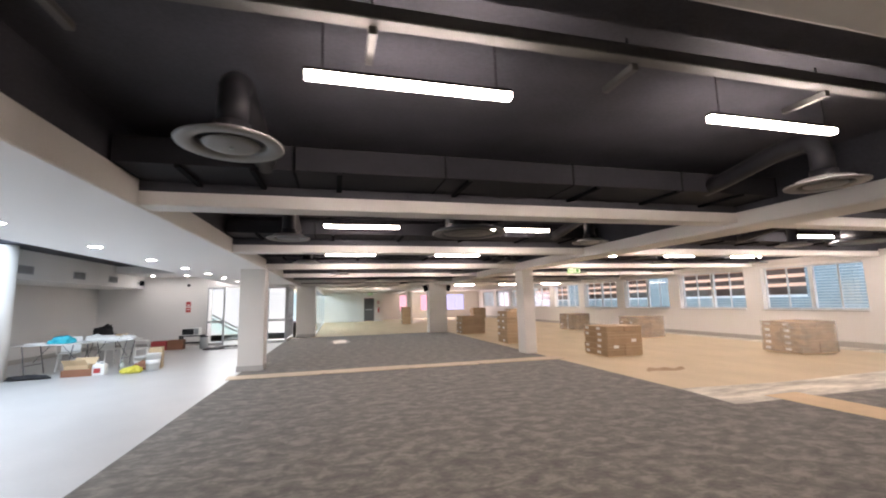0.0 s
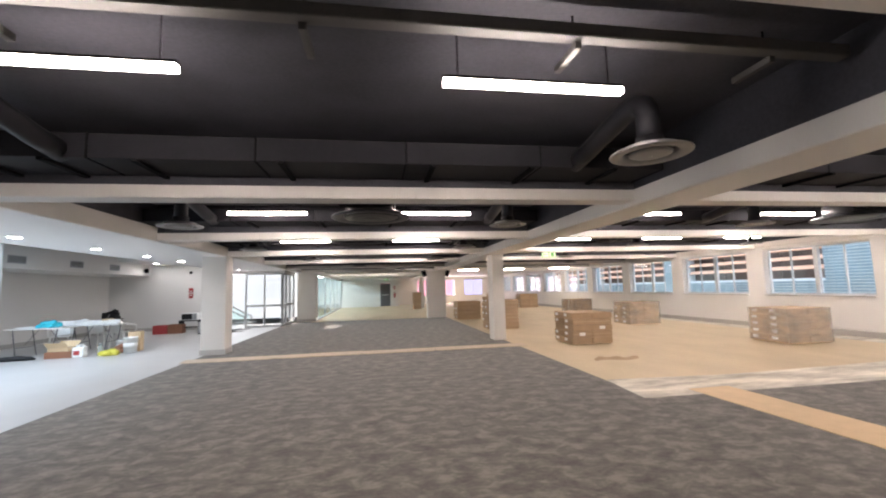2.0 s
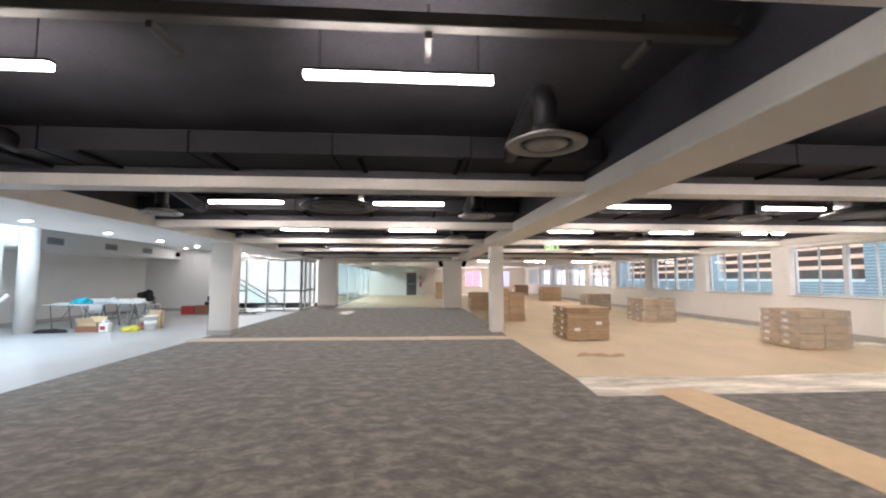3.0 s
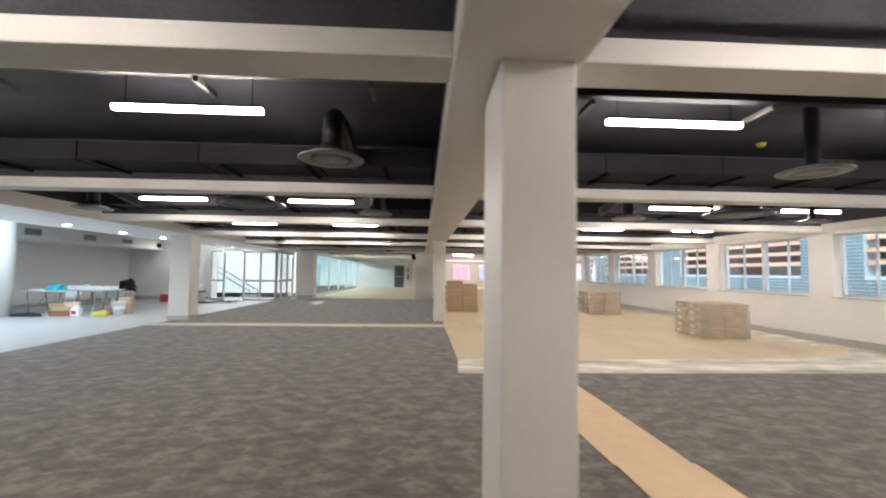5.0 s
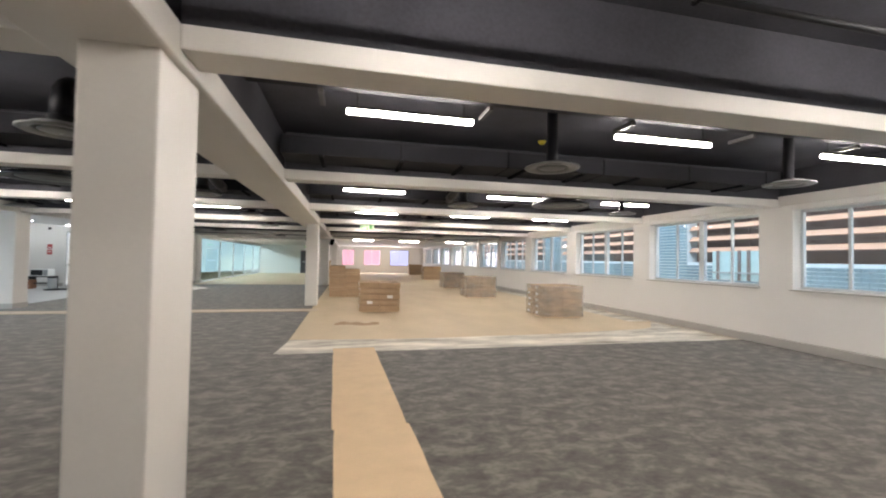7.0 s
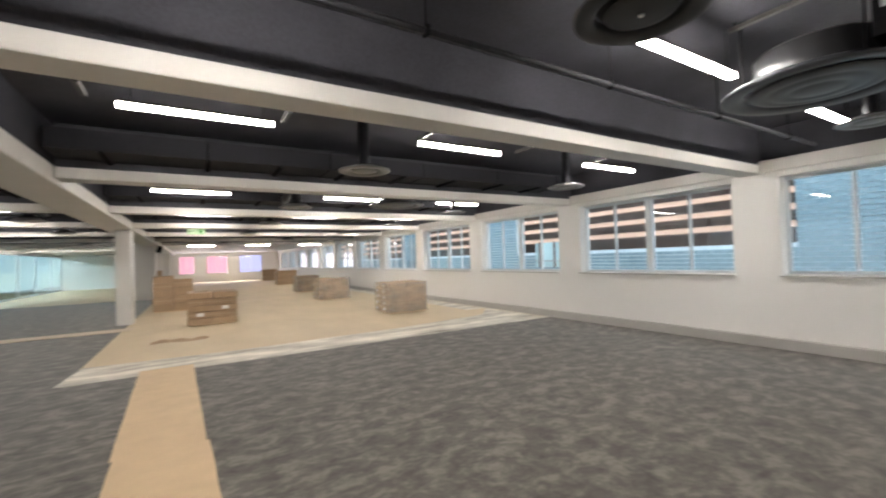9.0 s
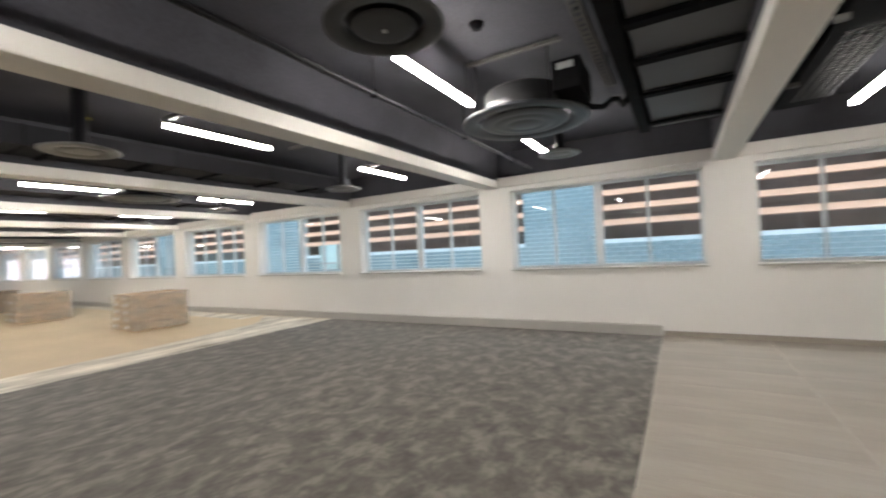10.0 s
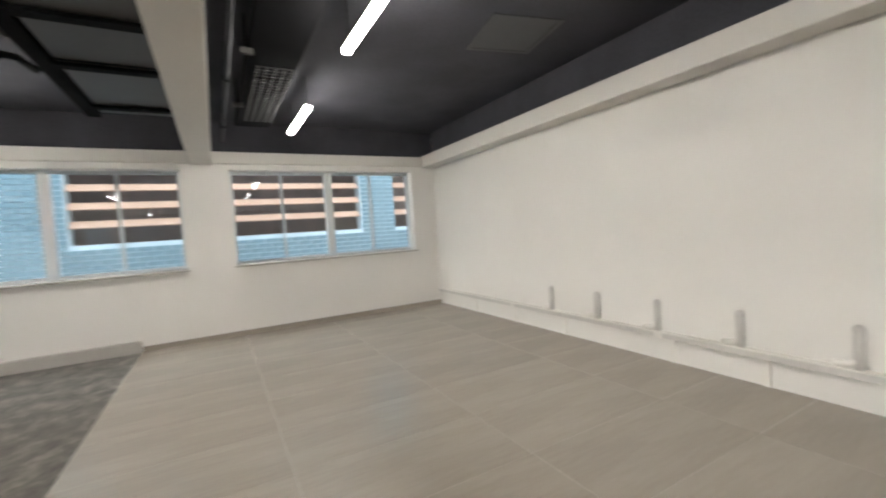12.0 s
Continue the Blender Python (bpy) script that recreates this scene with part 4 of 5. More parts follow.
# far windows
for i, (a, b) in enumerate(FARW):
    w = thing("window_%d" % (20 + i), (a + b) / 2, NORTH + 0.15, 0.72, "white framed far window", "window", kind="structure")
    h, hh = 1.61, (b - a) / 2
    part("window_frame", boxes(((-hh, -0.03, 0), (hh, 0.03, 0.05)), ((-hh, -0.03, h - 0.05), (hh, 0.03, h)), ((-hh, -0.03, 0.05), (-hh + 0.05, 0.03, h - 0.05)), ((hh - 0.05, -0.03, 0.05), (hh, 0.03, h - 0.05)), ((-0.025, -0.03, 0.05), (0.025, 0.03, h - 0.05))), M_ALU, w)
    for s0, s1 in ((-hh + 0.05, -0.025), (0.025, hh - 0.05)):
        p = part("pane", boxes(((s0, -0.004, 0.05), (s1, 0.004, h - 0.05))), M_GLASS, w)
        p.visible_shadow = False

# ---- the side room: pillar, bulkhead grilles, tables, clutter ----
fixed("column_round", lathe([(0.225, 0.0), (0.225, 3.1)], 36), M_BEAM, "white round column", "column").location = (-7.2, 11.64, 0)
fixed("baseboard", boxes(((WEST, 4.0, 0), (WEST + 0.015, BACK - 0.015, 0.14)), ((WEST + 0.016, BACK - 0.015, 0), (-5.01, BACK, 0.14))), M_SKIRT, "grey skirting of the side room", "baseboard")
fixed("wall_clerestory", boxes(((-7.62, 2.0, 2.42), (-7.47, 11.4, 2.5)), ((-7.62, 2.0, 0), (-7.47, 11.2, 2.42))), M_WALL, "white side wall under the roof light", "wall")


M_GRILLE = material("grille_shadow_grey", (0.17, 0.17, 0.175), 0.6, vary=0.1)


def grille(y):
    g = thing("air_grille", -7.45, y, 2.62, "square grey ventilation grille in the bulkhead", "air grille", "grilles of the bulkhead")
    part("frame", boxes(((0, -0.30, -0.11), (0.012, 0.30, -0.085)), ((0, -0.30, 0.085), (0.012, 0.30, 0.11)), ((0, -0.30, -0.085), (0.012, -0.275, 0.085)), ((0, 0.275, -0.085), (0.012, 0.30, 0.085))), M_GREYALU, g)
    part("backing", boxes(((0.001, -0.275, -0.085), (0.003, 0.275, 0.085))), M_GRILLE, g)
    for i in range(6):
        z = -0.07 + 0.028 * i
        part("slat", box(bmesh.new(), (0.003, -0.275, -0.002), (0.018, 0.275, 0.002), 0, pose(0, 0, z, 0, 35, 0)), M_GREYALU, g)


for y in (12.74, 15.04, 17.04):
    grille(y)

M_TABLE = material("table_top", (0.62, 0.61, 0.58), 0.5, vary=0.06)
M_LEG = material("table_steel", (0.16, 0.16, 0.165), 0.4, 0.5, vary=0.1)
M_TEAL = material("teal_plastic", (0.0, 0.42, 0.52), 0.4, vary=0.08)
M_PAPER = material("paper", (0.78, 0.77, 0.74), 0.7, vary=0.05)
M_WHITEP = material("white_bucket_plastic", (0.80, 0.80, 0.77), 0.35, vary=0.04)
M_RED = material("red_card", (0.42, 0.04, 0.04), 0.55, vary=0.1)
M_BROWN = material("brown_card", (0.26, 0.11, 0.06), 0.7, vary=0.12)
M_YELL = material("yellow_plastic", (0.58, 0.52, 0.06), 0.5, vary=0.15)
M_DARKCLOTH = material("dark_cloth", (0.02, 0.02, 0.022), 0.9, vary=0.3, bump=0.3)


def folding_table(x, y, turn, w, d):
    t = thing("folding_table", x, y, 0, "folding trestle table with a pale top and steel legs", "table", "work tables", turn)
    part("tabletop", boxes(((-w / 2, -d / 2, 0.72), (w / 2, d / 2, 0.75)), bevel=0.006), M_TABLE, t)
    for s in (-1, 1):
        for v in (-1, 1):
            part("leg", rod(bmesh.new(), (s * (w / 2 - 0.18), v * (d / 2 - 0.06), 0.72), (s * (w / 2 - 0.30), v * (d / 2 - 0.04), 0.0), 0.014, 8), M_LEG, t)
        part("crossbar", rod(bmesh.new(), (s * (w / 2 - 0.26), -d / 2 + 0.05, 0.25), (s * (w / 2 - 0.26), d / 2 - 0.05, 0.25), 0.010, 8), M_LEG, t)
        part("brace", rod(bmesh.new(), (s * (w / 2 - 0.25), 0, 0.30), (s * 0.12, 0, 0.715), 0.009, 8), M_LEG, t)
    return t


folding_table(-6.50, 12.49, -4, 1.45, 0.7)
folding_table(-5.66, 13.25, 4, 1.24, 0.7)


def plastic_chair(x, y, turn, mat, label):
    c = thing("plastic_chair", x, y, 0, label, "chair", "chairs at the work tables", turn)
    part("seat", boxes(((-0.22, -0.22, 0.42), (0.22, 0.22, 0.45)), bevel=0.012), mat, c)
    part("backrest", box(bmesh.new(), (-0.21, -0.012, 0.0), (0.21, 0.012, 0.40), 0.01, pose(0, 0.22, 0.46, -12)), mat, c)
    for s in (-1, 1):
        for v in (-1, 1):
            part("leg", rod(bmesh.new(), (s * 0.19, v * 0.19, 0.42), (s * 0.23, v * 0.23, 0.0), 0.022, 8, 0.016), mat, c)
        part("armrest", tube([(s * 0.23, -0.2, 0.44), (s * 0.25, -0.19, 0.64), (s * 0.25, 0.1, 0.66), (s * 0.22, 0.25, 0.66)], 0.018), mat, c)


plastic_chair(-6.62, 13.29, 20, M_WHITEP, "white plastic garden chair behind the table")
plastic_chair(-6.02, 14.0, 180, M_WHITEP, "white plastic garden chair behind the table")
plastic_chair(-5.38, 13.95, 160, M_WHITEP, "white plastic garden chair at the table's end")


def visitor_chair(x, y, turn):
    """A padded seat and round back on two bent steel frames."""
    c = thing("visitor_chair", x, y, 0, "dark padded chair with a rounded back by the wall", "chair", turn=turn)
    part("seat", boxes(((-0.24, -0.24, 0.42), (0.24, 0.22, 0.49)), bevel=0.03), M_DARKCLOTH, c)
    bm = bmesh.new()
    rim = []
    for k in range(28):
        a = 2 * math.pi * k / 28
        px = 0.25 * math.copysign(abs(math.cos(a)) ** 0.6, math.cos(a))
        pz = 0.19 * math.copysign(abs(math.sin(a)) ** 0.6, math.sin(a))
        rim.append((px, pz))
    rings = [[bm.verts.new((px * k, d - 0.9 * (px * k) ** 2, 0.72 + pz * k)) for px, pz in rim] for d, k in ((0.255, 0.88), (0.27, 1.0), (0.30, 1.0), (0.315, 0.88))]
    for a, b in zip(rings, rings[1:]):
        for k in range(28):
            bm.faces.new((a[k], a[(k + 1) % 28], b[(k + 1) % 28], b[k]))
    bm.faces.new(rings[0])
    bm.faces.new(rings[-1][::-1])
    bmesh.ops.recalc_face_normals(bm, faces=bm.faces)
    part("backrest", bm, M_DARKCLOTH, c, "rounded dark fabric backrest")
    for s in (-1, 1):
        part("leg", tube([(s * 0.26, -0.26, 0.0), (s * 0.25, -0.22, 0.42), (s * 0.25, -0.20, 0.64)], 0.013), M_LEG, c)
        part("leg", tube([(s * 0.26, 0.30, 0.0), (s * 0.25, 0.20, 0.42), (s * 0.24, 0.24, 0.68)], 0.013), M_LEG, c)
        part("armrest", boxes(((s * 0.25 - 0.025, -0.24, 0.641), (s * 0.25 + 0.025, 0.22, 0.67)), bevel=0.008), M_DARKCLOTH, c)


visitor_chair(-8.1, 18.2, 150)


def heap(name, x, y, z, sx, sy, sz, mat, label, category, seed, squash=0.35):
    """A soft lump: a sphere pushed about by noise, flat underneath."""
    bm = bmesh.new()
    bmesh.ops.create_icosphere(bm, subdivisions=4, radius=0.85)
    for v in bm.verts:
        n = noise.noise(v.co * 1.6 + Vector((seed, 0, 0))) + 0.6 * abs(noise.noise(v.co * 3.7 + Vector((0, seed, 0)))) + 0.3 * noise.noise(v.co * 8 + Vector((0, 0, seed)))
        v.co *= 1 + squash * 1.5 * n
        v.co.z = max(v.co.z, -0.45)
        v.co = Vector((v.co.x * sx, v.co.y * sy, (v.co.z + 0.45) * sz))
    for f in bm.faces:
        f.smooth = True
    ob = tagged(new(name, mesh_of(name, bm, mat)), label, category)
    ob.location = (x, y, z)
    return ob


heap("jacket", -8.1, 18.17, 0.49, 0.33, 0.27, 0.36, M_DARKCLOTH, "crumpled dark jacket heaped on the padded chair", "jacket", 3)
heap("plastic_bag", -6.36, 12.44, 0.75, 0.26, 0.17, 0.13, M_TEAL, "crumpled teal plastic bag on the table", "bag", 5)
heap("paper_heap", -6.02, 13.2, 0.75, 0.22, 0.18, 0.10, M_PAPER, "heap of crumpled white paper on the table", "paper", 7)
heap("cloth_heap", -5.3, 13.28, 0.75, 0.24, 0.18, 0.08, M_PAPER, "pale cloths piled on the table", "cloth", 9)
heap("yellow_bag", -4.6, 11.97, 0.0, 0.23, 0.16, 0.11, M_YELL, "crumpled yellow plastic bag on the tiles", "bag", 11)
heap("dark_bag", -4.56, 12.45, 0.0, 0.2, 0.15, 0.16, M_BROWN, "small dark brown bag on the tiles", "bag", 13)
heap("dark_sheet", -6.68, 11.79, 0.0, 0.45, 0.22, 0.07, M_DARKCLOTH, "dark grey cloth lying on the tiles", "cloth", 15)


def small_box(name, x, y, z, turn, w, d, h, mat, label, flaps=False):
    b = thing(name, x, y, z, label, "box", turn=turn)
    body = part("body", boxes(((-w / 2, -d / 2, 0), (w / 2, d / 2, h)), bevel=0.006), mat, b)
    if flaps:
        for s in (-1, 1):
            part("flap", box(bmesh.new(), (-w / 2, 0, 0), (w / 2, 0.18, 0.006), 0, pose(0, s * d / 2, h - 0.004, 50 if s > 0 else 130)), mat, b)
    part("tape", boxes(((-w / 2 + 0.01, -0.025, h + 0.0005), (w / 2 - 0.01, 0.025, h + 0.002))), M_TAPE, b)
    return b


small_box("cardboard_box", -5.69, 11.97, 0, 4, 0.6, 0.4, 0.16, M_BROWN, "low brown carton full of tools on the tiles")
small_box("cardboard_box", -5.71, 11.98, 0.163, -3, 0.5, 0.32, 0.1, M_CARD, "flat open cardboard box on another box", True)
small_box("cardboard_box", -4.36, 12.68, 0, 10, 0.30, 0.28, 0.54, M_CARD, "tall closed cardboard box behind the bucket")
small_box("cardboard_box", -6.16, 17.94, 0, 0, 0.5, 0.4, 0.34, M_RED, "red carton by the back wall")
small_box("cardboard_box", -5.64, 17.99, 0, 5, 0.52, 0.4, 0.36, M_BROWN, "brown carton by the back wall")
small_box("paper_stack", -5.66, 13.25, 0.752, 8, 0.42, 0.3, 0.09, M_PAPER, "stack of white papers on the table")
small_box("paper_stack", -6.86, 12.49, 0.752, -5, 0.45, 0.3, 0.03, M_PAPER, "sheets of white paper on the table")
small_box("cardboard_box", -5.5, 13.4, 0.752, 12, 0.24, 0.2, 0.13, M_CARD, "small cardboard box on the table")


def bucket(x, y, r, h, label, lid=False):
    b = thing("bucket", x, y, 0, label, "bucket", "buckets on the tiles")
    part("pail", lathe([(0.005, 0.0), (r * 0.86, 0.0), (r, h), (r + 0.012, h), (r + 0.012, h - 0.03), (r + 0.004, h - 0.035)] if lid else [(0.005, 0.0), (r * 0.86, 0.0), (r, h - 0.03), (r + 0.012, h - 0.03), (r + 0.012, h), (r - 0.006, h), (r * 0.85, 0.012), (0.005, 0.012)], 28), M_WHITEP, b)
    part("handle", tube([((r + 0.014) * math.cos(a), (r + 0.014) * math.sin(a) * 0.9, h - 0.06 - 0.16 * math.sin(a)) for a in [math.pi * k / 10 for k in range(11)]], 0.004, 6), M_GREYALU, b)
    part("label_band", lathe([(r * 0.935 + 0.003, h * 0.35), (r * 0.965 + 0.003, h * 0.65)], 28), M_PAPER, b)


bucket(-4.27, 12.25, 0.165, 0.42, "large white plastic bucket")
bucket(-4.8, 12.87, 0.14, 0.30, "smaller white plastic bucket")
jug = thing("jerrycan", -5.25, 11.88, 0, "white plastic jerrycan with a red label on the tiles", "jerrycan")
part("body", boxes(((-0.13, -0.09, 0), (0.13, 0.09, 0.26)), bevel=0.03), M_WHITEP, jug)
part("neck", lathe([(0.035, 0.258), (0.03, 0.31), (0.005, 0.312)], 16), M_WHITEP, jug).location = (-0.06, 0, 0)
part("handle", tube([(-0.02, 0, 0.27), (0.0, 0, 0.31), (0.07, 0, 0.315), (0.1, 0, 0.25)], 0.014), M_WHITEP, jug)
part("label", boxes(((-0.09, -0.0935, 0.06), (0.05, -0.0905, 0.17))), M_RED, jug, "red printed label")
bot = thing("bottle", -4.84, 11.97, 0, "clear plastic bottle on the tiles", "bottle")
part("body", lathe([(0.05, 0.0), (0.055, 0.02), (0.055, 0.2), (0.02, 0.26), (0.018, 0.30)], 18), M_GGLASS, bot)
part("cap", lathe([(0.021, 0.301), (0.021, 0.325)], 14), M_WHITEP, bot)

cab = thing("low_cabinet", -5.17, 18.18, 0, "dark low shelf with a small white appliance by the back wall", "shelf")
part("top", boxes(((-0.4, -0.22, 0.46), (0.4, 0.22, 0.5)), bevel=0.004), M_DARKCLOTH, cab)
for s in (-1, 1):
    part("side", boxes(((s * 0.38 - 0.02, -0.21, 0), (s * 0.38 + 0.02, 0.21, 0.459)), bevel=0.003), M_DARKCLOTH, cab)
part("shelf", boxes(((-0.36, -0.2, 0.2), (0.36, 0.2, 0.23))), M_DARKCLOTH, cab)
mw = thing("microwave", -5.19, 18.18, 0.5, "white microwave oven with a dark door on the low shelf", "microwave")
part("body", boxes(((-0.3, -0.2, 0), (0.3, 0.2, 0.28)), bevel=0.012), M_WHITEP, mw)
part("door", boxes(((-0.28, -0.212, 0.03), (0.12, -0.2005, 0.25)), bevel=0.004), M_DARKCLOTH, mw)
part("control_panel", boxes(((0.14, -0.208, 0.03), (0.28, -0.2005, 0.25))), M_GREYALU, mw)
urn = thing("metal_bin", -4.66, 17.85, 0, "small black and steel bin by the entrance", "bin")
part("drum", lathe([(0.005, 0), (0.14, 0), (0.145, 0.42), (0.135, 0.43)], 24), M_GREYALU, urn)
part("lid", lathe([(0.148, 0.431), (0.14, 0.46), (0.005, 0.48)], 24), M_DARKCLOTH, urn)
for k, (x, y) in enumerate(((-4.14, 17.1),)):
    pts = [(0.35 * math.cos(a) * (1 + 0.1 * math.sin(3 * a)), 0.25 * math.sin(a), 0.012 + 0.004 * k) for a in [2 * math.pi * i / 28 for i in range(58)]]
    ob = tagged(new("cable_coil", mesh_of("cable_coil", tube([(px, py, pz + 0.0005 * i) for i, (px, py, pz) in enumerate(pts)], 0.01, 6), M_DARKCLOTH)), "loose coil of dark cable on the tiles", "cable")
    ob.location = (x, y, 0)

sg = thing("fire_sign", -5.77, BACK - 0.002, 1.59, "red and white safety signs on the back wall", "sign", kind="")
part("plate", boxes(((-0.09, -0.008, 0.02), (0.09, -0.001, 0.22))), M_RED, sg)
part("plate", boxes(((-0.09, -0.008, -0.22), (0.09, -0.001, -0.02))), M_RED, sg)
for z in (0.06, -0.12):
    part("pictogram", boxes(((-0.05, -0.011, z), (0.05, -0.0085, z + 0.04))), M_PAPER, sg, "plain white shape")
bell = thing("alarm_bell", -5.79, BACK, 2.5, "small round dark alarm sounder on the back wall", "alarm sounder")
part("dome", lathe([(0.06, 0.0), (0.06, 0.03), (0.03, 0.05), (0.005, 0.052)], 20), M_DARKCLOTH, bell).matrix_basis = pose(0, 0, 0, 90)

# fire point by the far corridor
ext = thing("fire_extinguisher", 3.88, 37.4, 0.75, "red fire extinguisher on the end wall", "fire extinguisher")
part("cylinder", lathe([(0.005, 0.0), (0.075, 0.005), (0.08, 0.03), (0.08, 0.38), (0.05, 0.45), (0.02, 0.47)], 20), M_RED, ext)
part("valve", lathe([(0.022, 0.471), (0.022, 0.52), (0.005, 0.53)], 12), M_DARKCLOTH, ext)
part("hose", tube([(0.02, -0.01, 0.5), (0.1, -0.03, 0.45), (0.1, -0.04, 0.2)], 0.012), M_DARKCLOTH, ext)
part("wall_bracket", boxes(((-0.03, 0.04, 0.2), (0.03, 0.1, 0.3))), M_DARKCLOTH, ext)
fsg = thing("fire_sign", 3.88, 37.49, 1.65, "red fire point sign on the end wall", "sign")
part("plate", boxes(((-0.09, -0.006, -0.14), (0.09, 0.005, 0.14))), M_RED, fsg)
part("pictogram", boxes(((-0.04, -0.009, -0.06), (0.04, -0.0065, 0.06))), M_PAPER, fsg, "plain white shape")

# slanted white rail beside the round column
fixed("rail_slanted", tube([(-7.45, 10.3, 0.16), (-7.29, 11.22, 1.06)], 0.05), M_WHITEP, "white slanted boxed rail beside the column", "rail")

# loose cables on the pale floor by the entrance
M_LOOSE = material("loose_cable", (0.07, 0.068, 0.066), 0.5, vary=0.2)
for k, (cx, cy, r, n) in enumerate(((-4.1, 18.3, 0.28, 15), (-3.6, 18.5, 0.20, 11), (-3.8, 17.5, 0.34, 9), (-4.5, 17.8, 0.16, 13))):
    rc = random.Random(70 + k)
    pts = [(r * (1 + 0.25 * rc.uniform(-1, 1)) * math.cos(0.75 * i) * 1.5 + 0.04 * i, r * (1 + 0.25 * rc.uniform(-1, 1)) * math.sin(0.75 * i), 0.012 + 0.004 * (i % 3)) for i in range(n)]
    ca = thing("loose_cable", cx, cy, 0, "dark loose cable lying in loops on the pale tiles", "cable", "loose cables on the floor")
    part("cord", tube(pts, 0.011, 6), M_LOOSE, ca)

# ---- outside: terrace, added sun-blocking canopy with its slot, escalator ----
fixed("pavement", boxes(((-40, 20.2, -0.3), (-0.93, 60, -0.02))), M_PAVING, "pale paved terrace outside the entrance", "pavement")
# Unseen canopy added against the sun; openings shape floor patch and lit paving.
fixed("canopy", boxes(((-12, 20.01, 3.0), (-3.52, 24.2, 3.12)), ((-5.0, 24.201, 3.0), (-3.52, 27, 3.12)), ((-2.86, 20.01, 3.0), (-1.75, 27, 3.12)), ((-3.52, 20.01, 3.0), (-2.86, 21.1, 3.12)), ((-3.52, 22.9, 3.0), (-2.86, 27, 3.12)), ((-12, 27.0, 3.0), (-0.93, 40.4, 3.12)), ((-1.74, 22.52, 3.0), (-0.93, 26.999, 3.12))), M_PLAINWHITE, "unseen white canopy added to block the sun, with openings that shape it", "canopy")
# Both backdrops glow by emission in place of daylight falling on them.
fixed("backdrop_terrace", boxes(((-14.0, 26.4, -0.02), (-2.4, 26.7, 2.99))), M_TERRACE, "pale glowing backdrop for the daylit facade across the terrace", "facade")
side = fixed("backdrop_side", boxes(((-22.0, -0.3, -0.02), (8.0, 0.0, 2.99))), M_SIDEGLOW, "pale blue glowing backdrop for the daylit facade beyond the glass wall", "facade")
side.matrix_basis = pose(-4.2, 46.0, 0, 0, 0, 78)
M_RUBBER = material("rubber_rail", (0.03, 0.03, 0.032), 0.5, vary=0.1)
esc = thing("escalator", -4.4, 22.2, -0.02, "escalator with glass sides and black handrails sloping up beyond the glass", "escalator")
for v in (0.0, 1.1):
    part("handrail", tube([(0.02, v, 0.10), (0.10, v, 0.22), (0.05, v, 0.36), (-0.12, v, 0.42), (-0.45, v, 0.60), (-1.15, v, 1.03), (-2.6, v, 1.90)], 0.027), M_RUBBER, esc, "black rubber handrail")
    bm = bmesh.new()
    lower = [(0.0, 0.06), (-0.5, 0.10), (-1.15, 0.42), (-2.6, 1.28)]
    upper = [(0.0, 0.34), (-0.45, 0.565), (-1.15, 0.995), (-2.6, 1.865)]
    sides = [[bm.verts.new((x, v + d, z)) for x, z in lower + upper[::-1]] for d in (-0.006, 0.006)]
    bm.faces.new(sides[0])
    bm.faces.new(sides[1][::-1])
    for k in range(8):
        bm.faces.new((sides[0][k], sides[1][k], sides[1][(k + 1) % 8], sides[0][(k + 1) % 8]))
    part("balustrade", bm, M_GGLASS, esc, "glass side panel")
part("landing_plate", boxes(((-0.5, 0.05, 0.0), (0.35, 1.05, 0.05)), bevel=0.008), M_GREYALU, esc, "grey steel landing plate")
opal = bpy.data.materials.new("opal_roof_light")
opal.use_nodes = True
_n, _l = opal.node_tree.nodes, opal.node_tree.links
_t = _n.new("ShaderNodeBsdfTranslucent")
_t.inputs[0].default_value = (0.50, 0.53, 0.57, 1)
_l.new(_t.outputs[0], _n["Material Output"].inputs[0])
fixed("roof_light", boxes(((SKY[0] - 0.2, SKY[1] - 0.2, CEIL + 0.202), (SKY[2] + 0.2, SKY[3] + 0.2, CEIL + 0.217))), opal, "opal roof light over the pale tiles", "roof light")

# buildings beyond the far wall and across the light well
M_REDW = material("red_glow_facade", (0.75, 0.22, 0.28), 0.7, vary=0.1, scale=0.6)
M_BLUEW = material("violet_glow_facade", (0.38, 0.36, 0.75), 0.7, vary=0.1, scale=0.6)
# Emission puts the daylight into both facades; neither holds a lamp.
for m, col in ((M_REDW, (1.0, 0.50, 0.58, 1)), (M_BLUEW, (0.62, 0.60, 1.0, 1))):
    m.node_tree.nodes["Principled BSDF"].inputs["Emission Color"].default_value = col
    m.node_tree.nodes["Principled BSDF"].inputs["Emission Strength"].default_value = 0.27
fixed("red_building", boxes(((0, 52, -6), (11.85, 60, 12))), M_REDW, "red building beyond the far windows, daylight added as glow", "building")
fixed("violet_building", boxes(((11.95, 51, -6), (24, 60, 12))), M_BLUEW, "violet building beyond the far windows, daylight added as glow", "building")

# Unseen wall added above the ceiling so no sun reaches the facing bricks.
fixed("wall_sun_block", boxes(((13.9, SOUTH - 0.3, CEIL + 0.201), (EAST + 0.3, NORTH + 0.3, 9.5))), M_PLAINWHITE, "unseen plain wall added to keep the sun out of the light well", "wall")
# Added wall that shuts off the bright sunlit ground beyond the well.
fixed("light_well_glare_stop", boxes(((EAST + 0.31, 41.2, -6.0), (19.4, 41.6, 6.0))), M_MORTAR, "pale wall added to hide the glare past the light well", "wall")
FX = 18.0
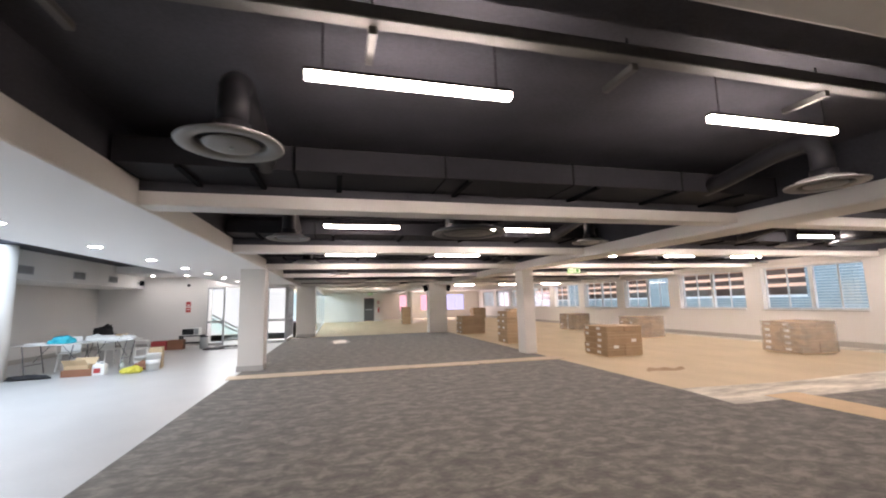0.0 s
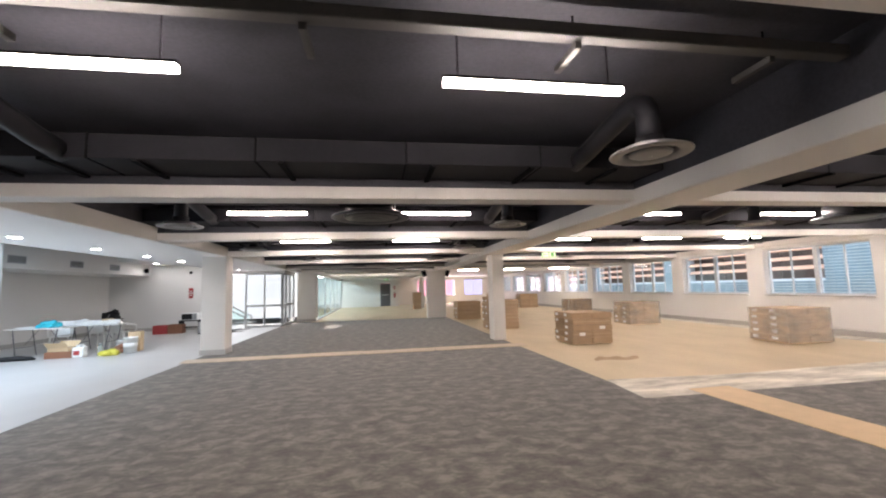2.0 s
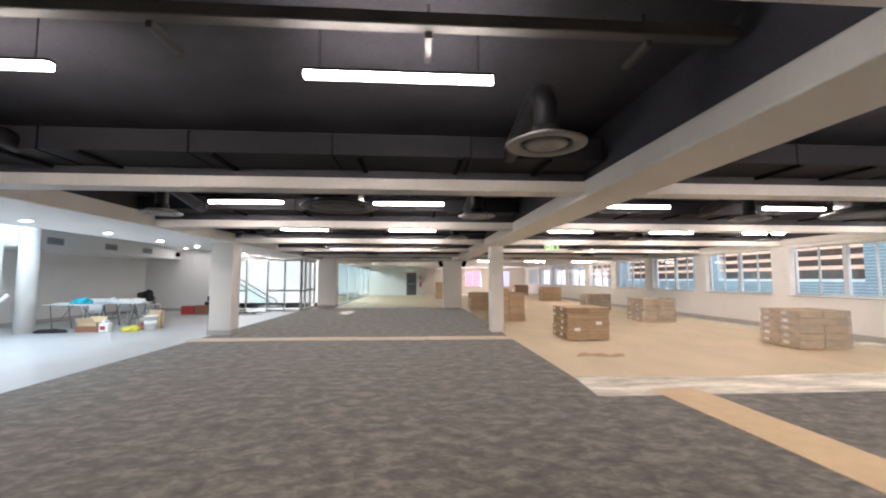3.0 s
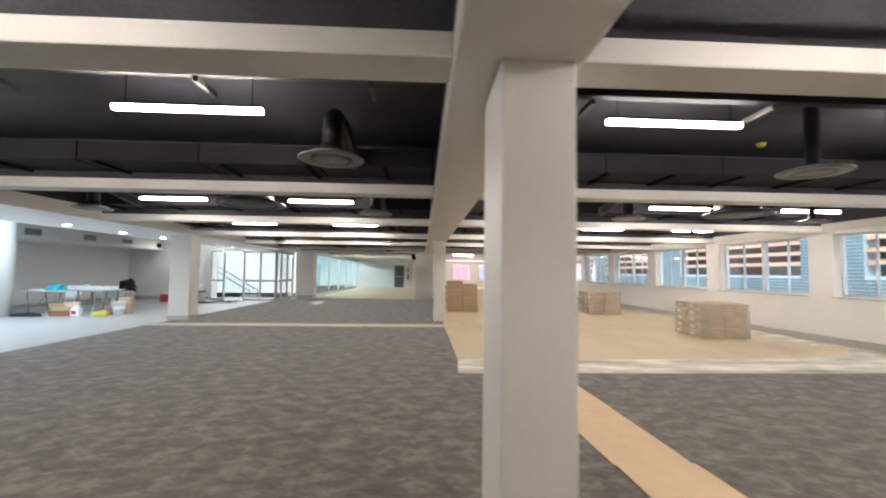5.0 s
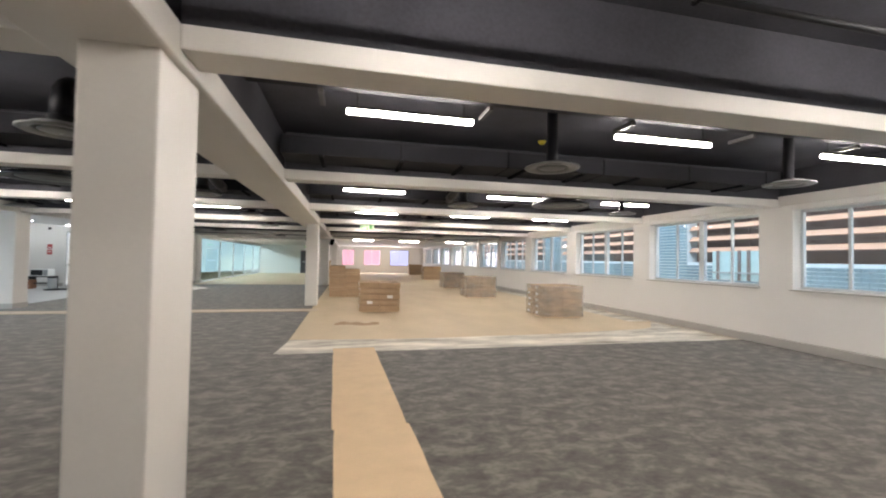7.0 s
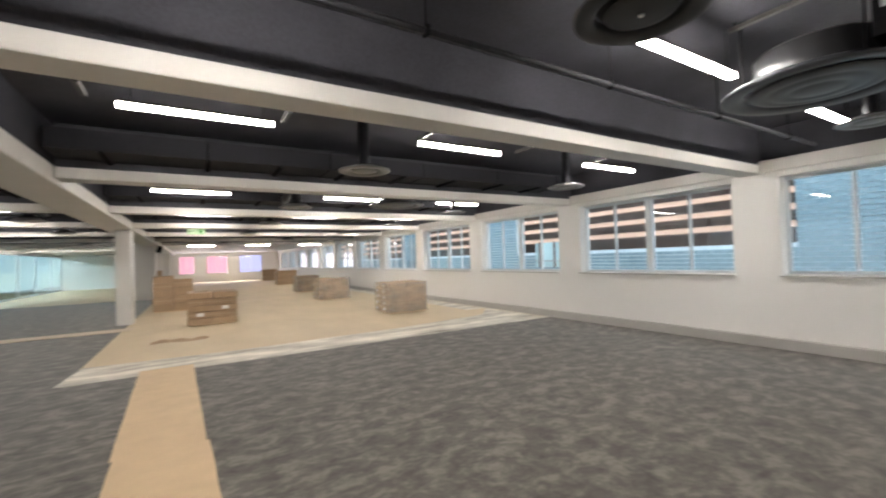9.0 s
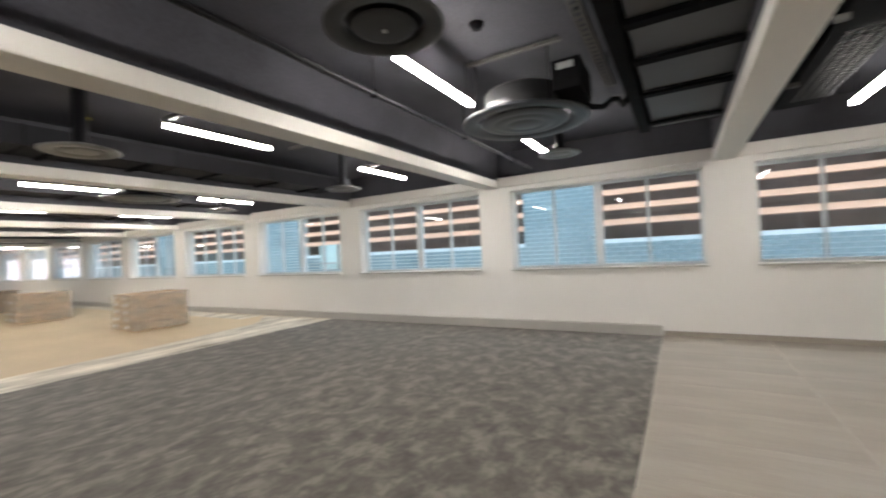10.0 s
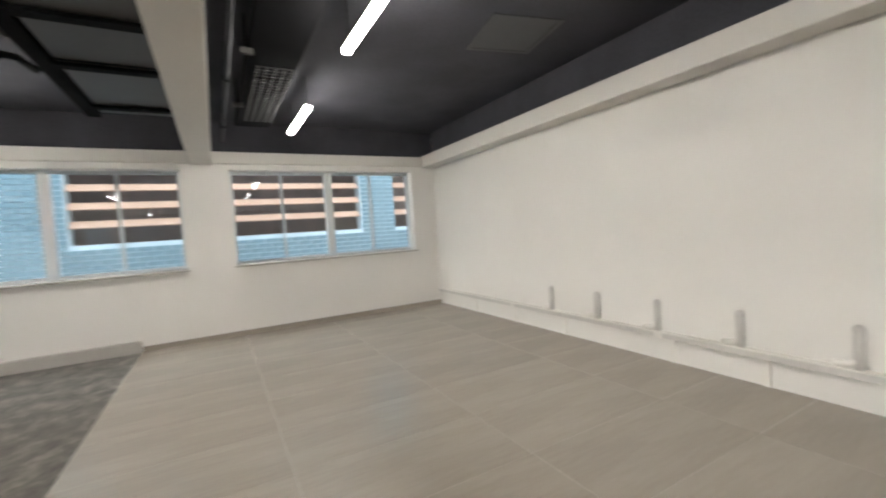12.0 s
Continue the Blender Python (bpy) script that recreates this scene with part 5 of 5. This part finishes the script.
PIERS = [(-7.12, -6.2), (-0.4, 1.4), (10.0, 12.0), (18.5, 20.3), (27.0, 29.0), (35.0, 37.0)]
fb = thing("facing_building", FX, 0, 0, "blue-grey brick building with louvred openings across the light well", "building", kind="structure")
its = [((0.0, -14, -6), (0.4, 50, 1.5)), ((0.0, -14, 3.9), (0.4, 50, 6.0))]
for a, b in PIERS:
    its.append(((0.0, a, 1.5), (0.4, b, 3.9)))
part("wall", boxes(*its), M_MORTAR, fb)
part("recess", boxes(((1.3, -14, 0), (1.4, 50, 4.5)), ((0.4, -14, 1.3), (1.3, 50, 1.4)), ((0.4, -14, 4.0), (1.3, 50, 4.1))), M_DARK, fb, "brown backing, the dark depth behind the louvres in its colour")
ops_y = [-14] + [v for p in PIERS for v in p] + [50]
for a, b in zip(ops_y[::2], ops_y[1::2]):
    for k in range(6):
        z = 1.90 + 0.362 * k
        part("slat", box(bmesh.new(), (-0.09, a + 0.02, -0.012), (0.09, b - 0.02, 0.012), 0.0, pose(0.12, 0, z, 0, -50, 0)), M_SLAT, fb, "pinkish timber louvre slat")
    if b - a < 15:
        for u in (a + 1.9, b - 1.9):
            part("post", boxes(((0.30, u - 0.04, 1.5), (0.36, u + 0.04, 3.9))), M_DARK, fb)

M_TEALPANEL = material("pale_teal_panel", (0.55, 0.72, 0.72), 0.6, vary=0.08)
for a, b in ((7.30, 7.73), (7.83, 8.02), (8.12, 8.73), (8.83, 8.98)):
    part("screen_panel", boxes(((-0.035, a, 1.0), (-0.02, b, 1.84))), M_TEALPANEL, fb, "pale teal screen panel")
for u in (7.78, 8.07, 8.78):
    part("screen_post", boxes(((-0.06, u - 0.045, 0.98), (-0.02, u + 0.045, 1.86)), bevel=0.004), M_DARK, fb)
part("screen_rail", boxes(((-0.09, 7.3, 1.18), (-0.061, 9.0, 1.22)), bevel=0.004), M_GREYALU, fb)

# bricks of the facing wall, laid in courses
BL, BH = 0.30, 0.105
brick_me = mesh_of("brick", boxes(((-0.018, -BL / 2 + 0.008, -BH / 2 + 0.008), (0.0, BL / 2 - 0.008, BH / 2 - 0.008))), M_BRICK)
near_count = 0
verts, faces = [], []
for row in range(34):
    z = 0.36 + BH * (row + 0.5)
    spans = [(-10.0, 40.0)] if z < 1.5 - BH / 2 + 0.01 else PIERS
    for a, b in spans:
        y = a + (BL / 2 if row % 2 else 0.0) - (BL / 2 if row % 2 else 0.0) * 2
        while y < b:
            lo, hi = max(y, a), min(y + BL, b)
            if hi - lo > BL - 0.01 and near_count < 300 and -7.2 < y < 1.5 and 0.95 < z < 3.2:
                br = new("brick", brick_me)
                br.matrix_basis = pose(0, (lo + hi) / 2, z)
                br.parent = fb
                near_count += 1
            elif hi - lo > 0.03:
                v0 = len(verts)
                for dx in (-0.018, 0.0):
                    for yy in (lo + 0.008, hi - 0.008):
                        for dz in (-BH / 2 + 0.008, BH / 2 - 0.008):
                            verts.append((dx, yy, z + dz))
                for q in ((0, 1, 3, 2), (4, 6, 7, 5), (0, 4, 5, 1), (2, 3, 7, 6), (0, 2, 6, 4), (1, 5, 7, 3)):
                    faces.append([v0 + k for k in q])
            y += BL
me = bpy.data.meshes.new("brickwork")
me.from_pydata(verts, [], faces)
me.materials.append(M_BRICK)
bw = tagged(new("brickwork", me), kind="stuff")
bw.parent = fb
fixed("ground", boxes(((-200, -200, -6.4), (200, 200, -6.05))), M_PLAINWHITE, "pale paved ground outside", "ground")
